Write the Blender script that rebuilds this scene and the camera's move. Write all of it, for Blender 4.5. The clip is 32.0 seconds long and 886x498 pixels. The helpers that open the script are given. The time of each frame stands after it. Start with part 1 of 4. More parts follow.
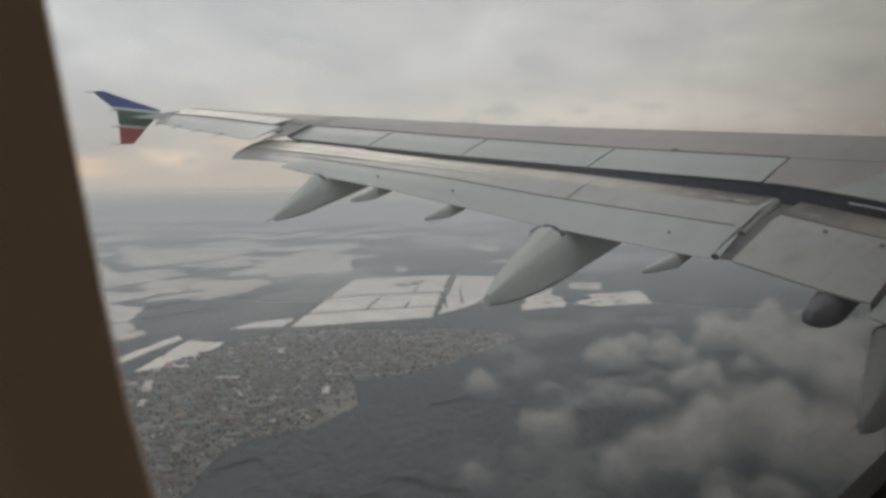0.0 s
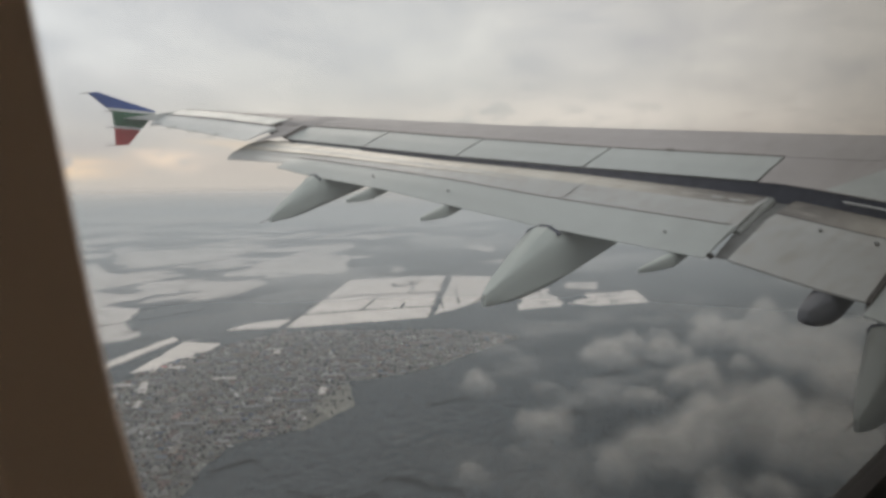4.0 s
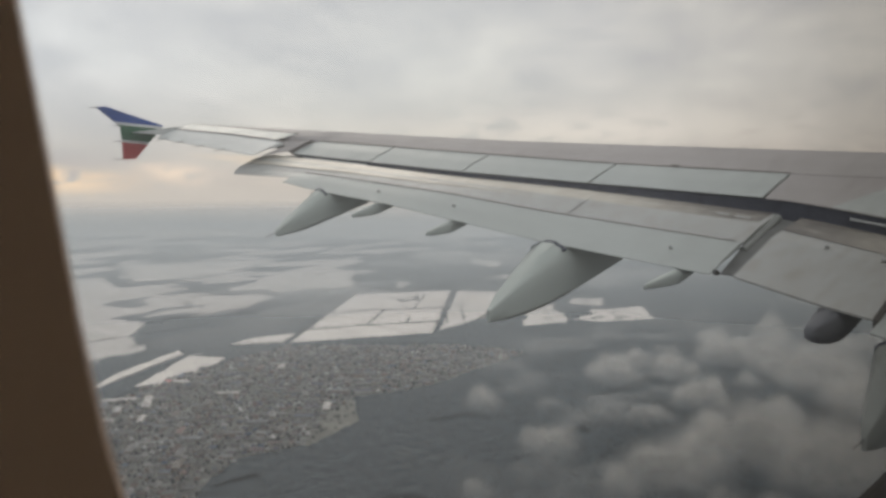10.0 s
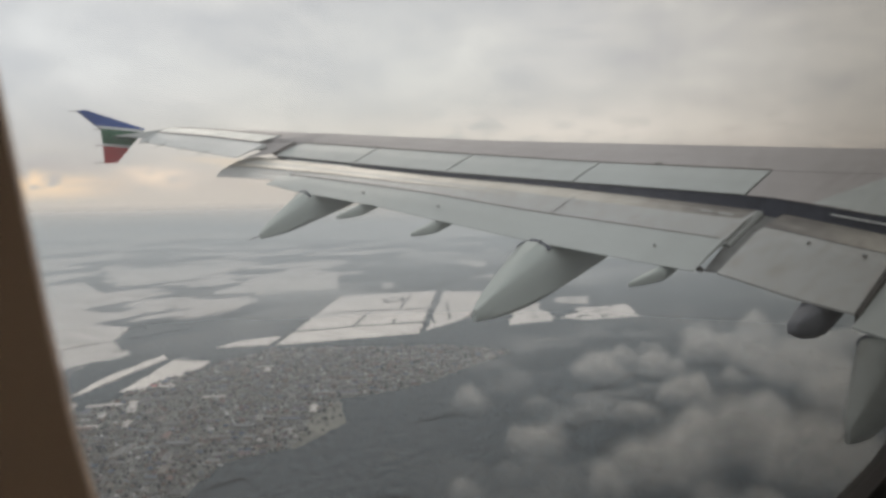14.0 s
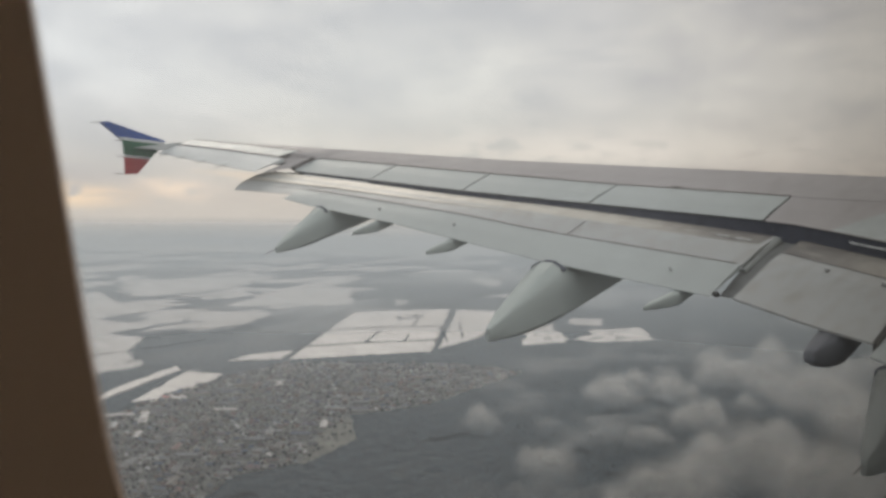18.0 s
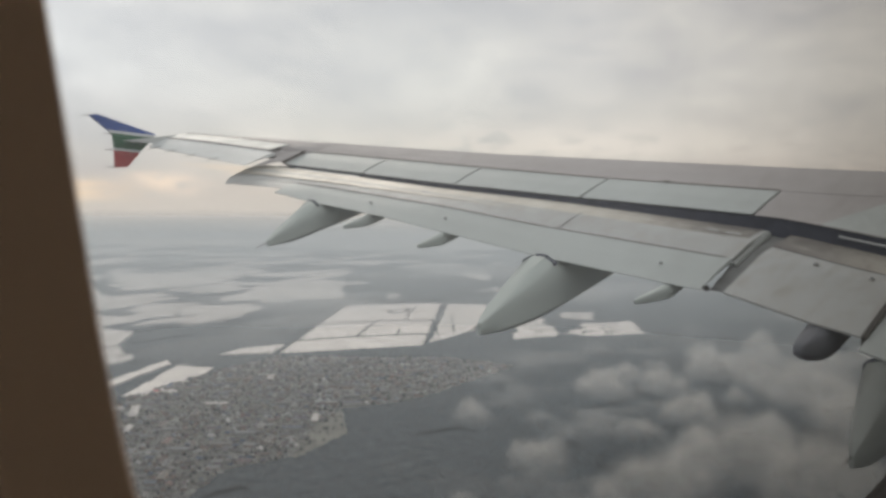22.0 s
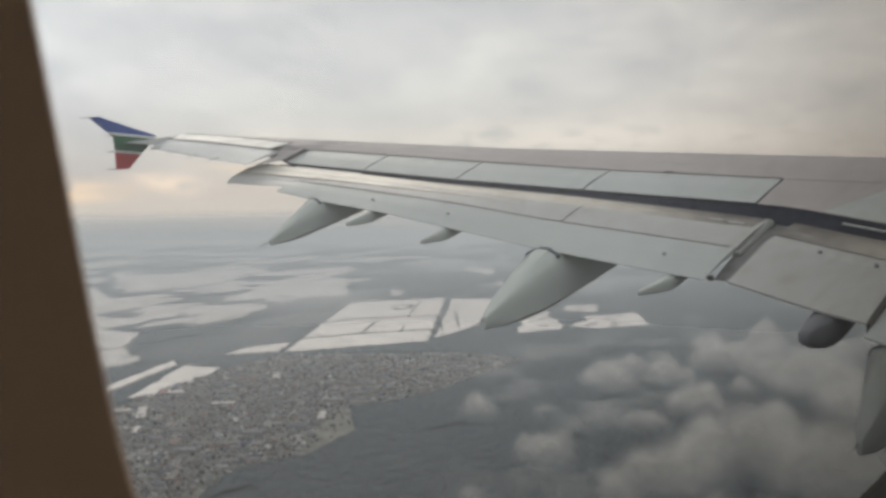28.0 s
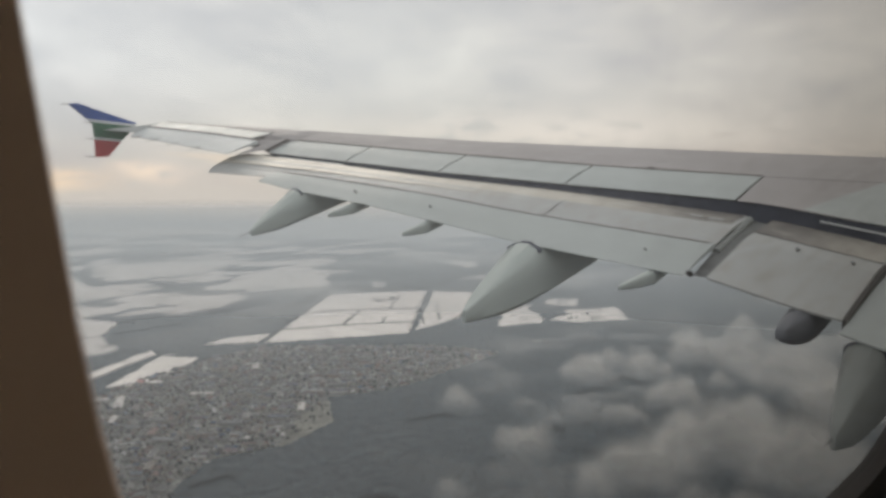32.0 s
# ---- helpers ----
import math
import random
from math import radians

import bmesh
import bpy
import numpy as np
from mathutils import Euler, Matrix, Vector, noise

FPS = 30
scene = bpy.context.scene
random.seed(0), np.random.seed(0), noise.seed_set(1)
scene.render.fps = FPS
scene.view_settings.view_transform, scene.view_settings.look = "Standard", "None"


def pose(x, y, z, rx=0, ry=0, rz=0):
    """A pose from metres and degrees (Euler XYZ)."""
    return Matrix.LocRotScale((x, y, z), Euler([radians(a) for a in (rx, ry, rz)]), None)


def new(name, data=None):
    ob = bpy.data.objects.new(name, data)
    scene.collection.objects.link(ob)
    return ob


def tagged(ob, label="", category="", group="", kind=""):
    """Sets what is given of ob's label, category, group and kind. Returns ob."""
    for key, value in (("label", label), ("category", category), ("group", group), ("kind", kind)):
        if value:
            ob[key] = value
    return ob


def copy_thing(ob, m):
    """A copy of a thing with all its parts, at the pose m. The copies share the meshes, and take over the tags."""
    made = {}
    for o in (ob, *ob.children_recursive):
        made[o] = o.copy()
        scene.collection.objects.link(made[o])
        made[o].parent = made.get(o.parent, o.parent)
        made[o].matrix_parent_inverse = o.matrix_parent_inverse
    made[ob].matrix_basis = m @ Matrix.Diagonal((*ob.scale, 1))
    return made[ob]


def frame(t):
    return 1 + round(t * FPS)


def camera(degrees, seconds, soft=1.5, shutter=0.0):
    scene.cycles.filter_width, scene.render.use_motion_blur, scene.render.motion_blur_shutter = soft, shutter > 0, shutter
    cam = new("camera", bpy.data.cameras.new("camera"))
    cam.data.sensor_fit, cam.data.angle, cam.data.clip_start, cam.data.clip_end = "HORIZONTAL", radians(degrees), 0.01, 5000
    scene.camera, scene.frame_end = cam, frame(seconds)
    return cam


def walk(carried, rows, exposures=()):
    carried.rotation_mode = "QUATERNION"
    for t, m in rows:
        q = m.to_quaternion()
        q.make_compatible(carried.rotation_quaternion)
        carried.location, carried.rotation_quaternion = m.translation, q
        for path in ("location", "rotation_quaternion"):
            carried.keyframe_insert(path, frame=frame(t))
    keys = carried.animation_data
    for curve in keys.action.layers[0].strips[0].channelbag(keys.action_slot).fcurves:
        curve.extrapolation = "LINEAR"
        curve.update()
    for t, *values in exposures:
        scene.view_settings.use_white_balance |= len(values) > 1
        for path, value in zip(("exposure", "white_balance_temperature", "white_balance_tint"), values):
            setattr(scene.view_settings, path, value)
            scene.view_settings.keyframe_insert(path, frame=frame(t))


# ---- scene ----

# ---------------------------------------------------------------- camera
# A phone held close to a cabin window: seconds, shift along the cabin, tilt, roll, turn.
cam = camera(59.0, 32.0, soft=3.2)
cam.data.dof.use_dof, cam.data.dof.focus_distance, cam.data.dof.aperture_fstop = True, 14.0, 44.0
ROWS = [
    (0, -0.0006, 83.95, 0.04, -41.07), (0.5, -0.0004, 83.68, -0.15, -41.33), (1, -0.0001, 83.71, -0.45, -41.52),
    (1.5, -0.0003, 83.77, -0.71, -41.39), (2, -0.0023, 83.59, -0.71, -40.27), (2.5, -0.0008, 83.76, 0.09, -40.91),
    (3, 0.0001, 83.86, 0.49, -41.23), (3.5, -0.0002, 83.94, 0.28, -41.27), (5.5, 0.0011, 84.01, 0.50, -42.16),
    (6, 0.0014, 84.17, 0.53, -42.83), (6.5, 0.0019, 84.15, 0.91, -42.77), (7, 0.0020, 84.75, 0.43, -41.71),
    (7.5, 0.0012, 85.55, 0.26, -39.88), (8, 0.0015, 86.70, 0.34, -40.27), (8.5, 0.0007, 86.25, 0.59, -39.64),
    (9, 0.0011, 85.60, -0.00, -41.00), (9.5, 0.0010, 85.09, -0.21, -40.98), (10, 0.0010, 85.07, -0.05, -40.97),
    (10.5, 0.0019, 85.37, 0.14, -41.65), (11, 0.0015, 85.37, 0.24, -41.47), (11.5, 0.0017, 85.66, 0.30, -41.41),
    (12, 0.0012, 85.60, -0.53, -41.62), (12.5, 0.0010, 85.73, -0.29, -41.97), (13, 0.0015, 85.53, 0.49, -42.06),
    (13.5, 0.0010, 85.62, 0.19, -42.19), (14, 0.0017, 85.09, 0.59, -42.11), (14.5, 0.0020, 85.17, -0.98, -43.25),
    (16.5, 0.0027, 84.90, -0.36, -43.06), (17, 0.0022, 85.57, -0.61, -41.78), (17.5, 0.0005, 85.36, -1.24, -41.05),
    (18, 0.0004, 86.42, -0.75, -40.93), (18.5, 0.0003, 86.13, -0.15, -40.68), (19, -0.0002, 86.61, -0.32, -40.92),
    (19.5, -0.0009, 86.10, -0.43, -40.68), (20, -0.0016, 86.04, -1.28, -41.06), (20.5, -0.0008, 86.37, -0.87, -41.65),
    (21, -0.0005, 86.39, -0.62, -41.56), (21.5, 0.0001, 86.18, -0.54, -41.94), (22, -0.0009, 85.98, -0.82, -41.56),
    (22.5, -0.0020, 85.45, -1.49, -41.24), (23, -0.0005, 86.02, -0.67, -41.65), (23.5, -0.0011, 85.98, -0.51, -41.63),
    (24, -0.0008, 86.01, -0.36, -41.66), (24.5, -0.0021, 85.65, -0.81, -40.89), (25, -0.0014, 85.75, -0.73, -41.89),
    (25.5, -0.0007, 85.91, -0.11, -41.71), (26, -0.0011, 86.16, -0.07, -41.66), (26.5, -0.0019, 85.93, -0.72, -41.61),
    (28.5, 0.0000, 85.58, 0.59, -41.39), (29, -0.0015, 85.03, -0.07, -41.48), (29.5, 0.0000, 84.95, 0.40, -41.71),
    (30, 0.0003, 85.27, 0.40, -42.26), (30.5, 0.0006, 85.23, 0.48, -42.16), (31, 0.0002, 85.33, 0.27, -42.25),
    (31.5, -0.0004, 85.09, -0.94, -42.52), (32, -0.0006, 85.10, -0.46, -42.69),
]

EXPOSURES = [(0, -0.08), (1.5, -0.02), (3.5, 0.11), (6, 0.18), (9, 0.16), (18, 0.22), (25, 0.28), (32, 0.24)]
walk(cam, [(t, pose(x, 0, 0, rx, ry, rz)) for t, x, rx, ry, rz in ROWS], EXPOSURES)

# ---------------------------------------------------------------- light
SUN_DIR = Vector((0.35, 0.80, 0.50)).normalized()
SUN_ELEV = math.asin(SUN_DIR.z)
SUN_ROT = math.atan2(SUN_DIR.x, SUN_DIR.y)


def ramp(tree, fac, stops):
    r = tree.nodes.new("ShaderNodeValToRGB")
    els = r.color_ramp.elements
    while len(els) < len(stops):
        els.new(0.5)
    for e, (p, c) in zip(els, stops):
        e.position = p
        e.color = (*c, 1) if len(c) == 3 else c
    tree.links.new(fac, r.inputs[0])
    return r.outputs[0]


def noise_tex(tree, vec, scale, detail=4.0, rough=0.55, distort=0.0):
    n = tree.nodes.new("ShaderNodeTexNoise")
    n.inputs["Scale"].default_value = scale
    n.inputs["Detail"].default_value = detail
    n.inputs["Roughness"].default_value = rough
    n.inputs["Distortion"].default_value = distort
    if vec is not None:
        tree.links.new(vec, n.inputs["Vector"])
    return n.outputs["Fac"]


def mapped(tree, vec, scale=(1, 1, 1), rot=(0, 0, 0), loc=(0, 0, 0)):
    m = tree.nodes.new("ShaderNodeMapping")
    m.inputs["Scale"].default_value = scale
    m.inputs["Rotation"].default_value = rot
    m.inputs["Location"].default_value = loc
    tree.links.new(vec, m.inputs["Vector"])
    return m.outputs["Vector"]


def mix_rgb(tree, fac, a, b, mode="MIX"):
    m = tree.nodes.new("ShaderNodeMix")
    m.data_type, m.blend_type = "RGBA", mode
    for sock, v in ((m.inputs[0], fac), (m.inputs[6], a), (m.inputs[7], b)):
        if hasattr(v, "links"):
            tree.links.new(v, sock)
        elif isinstance(v, (int, float)):
            sock.default_value = v
        else:
            sock.default_value = (*v, 1)
    return m.outputs[2]


def maths(tree, op, a, b=None, c=None, clamp=False):
    m = tree.nodes.new("ShaderNodeMath")
    m.operation, m.use_clamp = op, clamp
    for sock, v in zip(m.inputs, (a, b, c)):
        if v is None:
            continue
        if hasattr(v, "links"):
            tree.links.new(v, sock)
        else:
            sock.default_value = v
    return m.outputs[0]


def span(tree, v, a, b, lo=0.0, hi=1.0):
    m = tree.nodes.new("ShaderNodeMapRange")
    m.interpolation_type = "SMOOTHSTEP"
    for key, val in (("From Min", a), ("From Max", b), ("To Min", lo), ("To Max", hi)):
        m.inputs[key].default_value = val
    tree.links.new(v, m.inputs["Value"])
    return m.outputs["Result"]


def make_world():
    world = bpy.data.worlds.new("overcast_sky")
    world.use_nodes = True
    tree = world.node_tree
    tree.nodes.clear()
    out = tree.nodes.new("ShaderNodeOutputWorld")
    bg = tree.nodes.new("ShaderNodeBackground")
    sky = tree.nodes.new("ShaderNodeTexSky")
    sky.sky_type, sky.sun_disc = "NISHITA", False
    sky.sun_elevation, sky.sun_rotation = SUN_ELEV, SUN_ROT
    way = tree.nodes.new("ShaderNodeTexCoord").outputs["Generated"]
    parts = tree.nodes.new("ShaderNodeSeparateXYZ")
    tree.links.new(way, parts.inputs[0])
    up = parts.outputs["Z"]
    # layered stratus, drawn out along the horizon
    broad = noise_tex(tree, mapped(tree, way, (1.7, 1.7, 4.6)), 1.4, 6, 0.55, 0.5)
    fine = noise_tex(tree, mapped(tree, way, (2.2, 2.2, 5.0), (0.1, 0.0, 0.3)), 3.4, 7, 0.6, 0.5)
    both = maths(tree, "ADD", maths(tree, "MULTIPLY", broad, 0.7), maths(tree, "MULTIPLY", fine, 0.3))
    deck = ramp(tree, both, [(0.37, (0.49, 0.503, 0.525)), (0.5, (0.63, 0.638, 0.63)), (0.63, (0.79, 0.793, 0.765))])
    # brighter overhead, greyer and warmer low down
    low = ramp(tree, both, [(0.34, (0.34, 0.355, 0.38)), (0.5, (0.452, 0.445, 0.443)), (0.64, (0.60, 0.565, 0.54))])
    sheet = mix_rgb(tree, span(tree, up, 0.0, 0.16), low, deck)
    # a warmer, duller reach ahead of the wing, a cooler one out to the side
    sheet = mix_rgb(tree, maths(tree, "MULTIPLY", span(tree, parts.outputs["X"], 0.55, 0.95), 1.0), sheet, mix_rgb(tree, 1.0, sheet, (0.95, 0.89, 0.85), "MULTIPLY"))
    sheet = mix_rgb(tree, span(tree, parts.outputs["X"], 0.6, 0.25), sheet, mix_rgb(tree, 1.0, sheet, (0.93, 0.95, 1.005), "MULTIPLY"))
    # thin gaps near the horizon where low sunlight comes through
    gap = noise_tex(tree, mapped(tree, way, (3.0, 3.0, 26.0)), 1.7, 4, 0.55, 0.5)
    belt = maths(tree, "MULTIPLY", span(tree, up, -0.03, 0.01), span(tree, up, 0.055, 0.02))
    open_sky = maths(tree, "MULTIPLY", belt, span(tree, gap, 0.54, 0.68))
    sheet = mix_rgb(tree, maths(tree, "MULTIPLY", open_sky, 0.4), sheet, (0.82, 0.64, 0.44))
    # the brightest gaps, low beside the wing tip, and a pale band above the wing
    puff = noise_tex(tree, mapped(tree, way, (5.0, 5.0, 16.0)), 5.0, 5, 0.6, 0.4)
    for azimuth, rise, wide, high, much, colour in ((13.6, -0.008, 0.080, 0.012, 1.4, (1.0, 0.74, 0.49)), (22.0, 0.010, 0.035, 0.009, 0.7, (0.88, 0.73, 0.60)), (53.0, 0.062, 0.26, 0.024, 0.5, (0.80, 0.735, 0.67))):
        ca, sa = math.cos(radians(azimuth)), math.sin(radians(azimuth))
        side = maths(tree, "DIVIDE", maths(tree, "SUBTRACT", maths(tree, "MULTIPLY", parts.outputs["X"], ca), maths(tree, "MULTIPLY", parts.outputs["Y"], sa)), wide)
        lift = maths(tree, "DIVIDE", maths(tree, "ADD", maths(tree, "ADD", up, -rise), maths(tree, "MULTIPLY", maths(tree, "SUBTRACT", fine, 0.5), 0.05)), high)
        glow = maths(tree, "ADD", maths(tree, "MULTIPLY", side, side), maths(tree, "MULTIPLY", lift, lift))
        glow = maths(tree, "MULTIPLY", maths(tree, "POWER", 2.718, maths(tree, "MULTIPLY", glow, -1.0)), much)
        sheet = mix_rgb(tree, maths(tree, "MULTIPLY", glow, span(tree, puff, 0.32, 0.52), clamp=True), sheet, colour)
    # the far land under the haze
    land = ramp(tree, gap, [(0.35, (0.27, 0.28, 0.295)), (0.6, (0.36, 0.365, 0.37)), (0.75, (0.46, 0.455, 0.445))])
    sheet = mix_rgb(tree, span(tree, up, 0.02, -0.03), sheet, (0.47, 0.462, 0.455))
    sheet = mix_rgb(tree, span(tree, up, -0.05, -0.10), sheet, land)
    air = mix_rgb(tree, 1.0, sky.outputs[0], (0.10, 0.10, 0.10), "MULTIPLY")
    tree.links.new(mix_rgb(tree, 1.0, mix_rgb(tree, 0.94, air, sheet), (1.002, 1.0, 0.987), "MULTIPLY"), bg.inputs["Color"])
    bg.inputs["Strength"].default_value = 1.0
    tree.links.new(bg.outputs[0], out.inputs[0])
    scene.world = world


make_world()
sun_data = bpy.data.lights.new("sun", "SUN")
sun_data.energy, sun_data.angle, sun_data.color = 0.65, radians(30), (1.0, 0.9, 0.78)
sun = new("sun", sun_data)
sun.rotation_euler = SUN_DIR.to_track_quat("Z", "Y").to_euler()
scene.cycles.transparent_max_bounces = 40


# ---------------------------------------------------------------- materials
def material(name, rough=0.5, metal=0.0):
    m = bpy.data.materials.new(name)
    m.use_nodes = True
    tree = m.node_tree
    bsdf = tree.nodes["Principled BSDF"]
    bsdf.inputs["Roughness"].default_value = rough
    bsdf.inputs["Metallic"].default_value = metal
    return m, tree, bsdf


def object_coords(tree):
    return tree.nodes.new("ShaderNodeTexCoord").outputs["Object"]


def bump(tree, bsdf, height, strength, distance):
    b = tree.nodes.new("ShaderNodeBump")
    b.inputs["Strength"].default_value, b.inputs["Distance"].default_value = strength, distance
    tree.links.new(height, b.inputs["Height"])
    tree.links.new(b.outputs[0], bsdf.inputs["Normal"])


def paint(name, base, dirt, amount=0.5, rough=0.42, metal=0.0, streak=(0.8, 5.0, 5.0), gloss=0.5):
    """Aircraft paint or metal with streaks along the airflow and fine grime."""
    m, tree, bsdf = material(name, rough, metal)
    co = object_coords(tree)
    long = noise_tex(tree, mapped(tree, co, streak), 1.6, 5, 0.6, 0.3)
    cloud = noise_tex(tree, co, 0.7, 3, 0.5)
    grain = noise_tex(tree, co, 14.0, 2, 0.5)
    f = maths(tree, "ADD", maths(tree, "MULTIPLY", span(tree, long, 0.4, 0.75), amount), maths(tree, "MULTIPLY", span(tree, cloud, 0.4, 0.8), amount * 0.6), clamp=True)
    col = mix_rgb(tree, f, base, dirt)
    col = mix_rgb(tree, maths(tree, "MULTIPLY", grain, 0.12), col, dirt)
    tree.links.new(col, bsdf.inputs["Base Color"])
    tree.links.new(span(tree, long, 0.3, 0.8, rough - 0.06, rough + 0.14), bsdf.inputs["Roughness"])
    bsdf.inputs["Specular IOR Level"].default_value = gloss
    bump(tree, bsdf, grain, 0.03, 0.01)
    return m


def sooty_nose(name):
    """Bare flap nose with exhaust soot round the joint of the two flaps."""
    m = paint(name, (0.62, 0.58, 0.50), (0.40, 0.345, 0.285), 0.6, 0.38, 0.1)
    tree = m.node_tree
    bsdf = tree.nodes["Principled BSDF"]
    base = bsdf.inputs["Base Color"].links[0].from_socket
    co = object_coords(tree)
    at = tree.nodes.new("ShaderNodeSeparateXYZ")
    tree.links.new(co, at.inputs[0])
    away = maths(tree, "ABSOLUTE", maths(tree, "SUBTRACT", at.outputs["Y"], 4.1))
    blot = noise_tex(tree, mapped(tree, co, (3.0, 1.0, 1.0)), 2.2, 5, 0.6, 0.4)
    f = maths(tree, "MULTIPLY", span(tree, away, 2.6, 0.0), span(tree, blot, 0.2, 0.6, 0.55, 1.0))
    tree.links.new(mix_rgb(tree, f, base, (0.15, 0.135, 0.125)), bsdf.inputs["Base Color"])
    return m


WING_SKIN = paint("wing_skin", (0.43, 0.40, 0.385), (0.345, 0.315, 0.30), 0.5, 0.55, 0.0, gloss=0.2)
PANEL = paint("grey_panel_paint", (0.455, 0.478, 0.455), (0.365, 0.38, 0.36), 0.5, 0.4)
FLAP_PAINT = paint("flap_paint", (0.44, 0.445, 0.43), (0.35, 0.325, 0.29), 0.6, 0.4)
FLAP_NOSE = sooty_nose("flap_nose_metal")
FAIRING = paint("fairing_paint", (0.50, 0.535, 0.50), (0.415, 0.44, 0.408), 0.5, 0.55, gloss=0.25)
# darker copies of the fairing paint: shade beside the fuselage put into colour
FAIRING_DARK = paint("deep_shade_fairing_paint", (0.185, 0.187, 0.205), (0.14, 0.138, 0.148), 0.5, 0.6, gloss=0.2)
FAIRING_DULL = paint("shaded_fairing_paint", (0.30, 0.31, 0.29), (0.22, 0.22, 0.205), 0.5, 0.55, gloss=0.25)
FITTING = paint("light_fitting_metal", (0.5, 0.5, 0.49), (0.3, 0.28, 0.26), 0.5, 0.45, 0.1)
JOINT = paint("grimy_shade_joint_paint", (0.20, 0.20, 0.19), (0.12, 0.115, 0.11), 0.75, 0.5)
# shade inside slots and gaps, put into one dark colour
DARK = paint("recess_shade", (0.065, 0.07, 0.095), (0.045, 0.048, 0.062), 0.6, 0.7)
SEAL = paint("black_seal", (0.06, 0.055, 0.05), (0.12, 0.1, 0.085), 0.5, 0.7)
GAP_RUST = paint("brown_seal_line", (0.17, 0.12, 0.10), (0.10, 0.08, 0.07), 0.6, 0.7)
# lighter copy of the panel paint: bright sky on the outer wing put into colour
PALE_PANEL = paint("pale_panel_paint", (0.60, 0.615, 0.60), (0.50, 0.505, 0.485), 0.5, 0.4)
WHITE = paint("white_paint", (0.78, 0.78, 0.76), (0.6, 0.6, 0.58), 0.4, 0.4)
BLUE = paint("blue_paint", (0.02, 0.075, 0.33), (0.03, 0.06, 0.2), 0.5, 0.4)
GREEN = paint("green_paint", (0.012, 0.115, 0.05), (0.02, 0.075, 0.04), 0.5, 0.4)
RED = paint("red_paint", (0.46, 0.03, 0.035), (0.3, 0.03, 0.03), 0.5, 0.4)
TRIM = paint("cabin_trim_plastic", (0.76, 0.55, 0.385), (0.66, 0.47, 0.32), 0.5, 0.6, 0.0, (3, 3, 3))
CABIN_PALE = paint("pale_cabin_panel", (0.78, 0.72, 0.64), (0.7, 0.64, 0.56), 0.4, 0.6, 0.0, (3, 3, 3))
RUBBER = paint("window_gasket", (0.06, 0.054, 0.05), (0.08, 0.072, 0.064), 0.5, 0.75)
FUSELAGE_SKIN = paint("fuselage_paint", (0.7, 0.7, 0.69), (0.55, 0.55, 0.54), 0.4, 0.35)


def make_pane():
    """Clear coated acrylic: fine scratches scatter a little daylight into the cabin, a painted tint dims its front
    part.
    """
    m = bpy.data.materials.new("acrylic_window_pane")
    m.use_nodes = True
    tree = m.node_tree
    tree.nodes.clear()
    out = tree.nodes.new("ShaderNodeOutputMaterial")
    clear = tree.nodes.new("ShaderNodeBsdfTransparent")
    co = object_coords(tree)
    smear = noise_tex(tree, mapped(tree, co, (3.0, 3.0, 1.4)), 5.0, 5, 0.6, 0.8)
    at = tree.nodes.new("ShaderNodeSeparateXYZ")
    tree.links.new(co, at.inputs[0])
    along_pane = maths(tree, "ADD", at.outputs["X"], maths(tree, "MULTIPLY", maths(tree, "SUBTRACT", smear, 0.5), 0.04))
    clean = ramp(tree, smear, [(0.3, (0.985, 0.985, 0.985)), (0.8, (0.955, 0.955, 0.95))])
    # darker towards the front: light lost by slanting reflection, put into the tint
    tree.links.new(mix_rgb(tree, span(tree, along_pane, -0.06, 0.15), clean, (0.72, 0.715, 0.70)), clear.inputs[0])
    scratch = tree.nodes.new("ShaderNodeBsdfTranslucent")
    scratch.inputs[0].default_value = (0.92, 0.91, 0.89, 1)
    film = tree.nodes.new("ShaderNodeMixShader")
    # scatter grows towards the back, putting the milky sky glare there into the film
    tree.links.new(span(tree, along_pane, 0.05, -0.10, 0.012, 0.046), film.inputs[0])
    tree.links.new(clear.outputs[0], film.inputs[1])
    tree.links.new(scratch.outputs[0], film.inputs[2])
    tree.links.new(film.outputs[0], out.inputs[0])
    return m


PANE = make_pane()


def ground_material():
    """Winter woodland seen from the air: dark bare trees, snow lying in the openings."""
    m, tree, bsdf = material("winter_woodland", 0.9)
    co = object_coords(tree)
    patch = noise_tex(tree, mapped(tree, co, (1.0, 1.5, 1.0), (0, 0, 0.7)), 0.0026, 5, 0.52, 0.5)
    speck = noise_tex(tree, co, 0.06, 5, 0.65)
    fine = noise_tex(tree, co, 0.4, 3, 0.6)
    wood = ramp(tree, speck, [(0.3, (0.013, 0.027, 0.038)), (0.6, (0.025, 0.043, 0.056)), (0.8, (0.046, 0.066, 0.08))])
    snow = ramp(tree, fine, [(0.3, (0.54, 0.50, 0.465)), (0.7, (0.70, 0.65, 0.60))])
    # open snow lies mostly in the plain beyond the town
    parts = tree.nodes.new("ShaderNodeSeparateXYZ")
    tree.links.new(co, parts.inputs[0])
    plain = span(tree, maths(tree, "SUBTRACT", parts.outputs["Y"], maths(tree, "MULTIPLY", parts.outputs["X"], 0.55)), 700, 1900)
    open_ = maths(tree, "ADD", patch, maths(tree, "MULTIPLY", plain, 0.25))
    f = span(tree, open_, 0.74, 0.77)
    tree.links.new(mix_rgb(tree, f, wood, snow), bsdf.inputs["Base Color"])
    bump(tree, bsdf, speck, 0.5, 6.0)
    return m


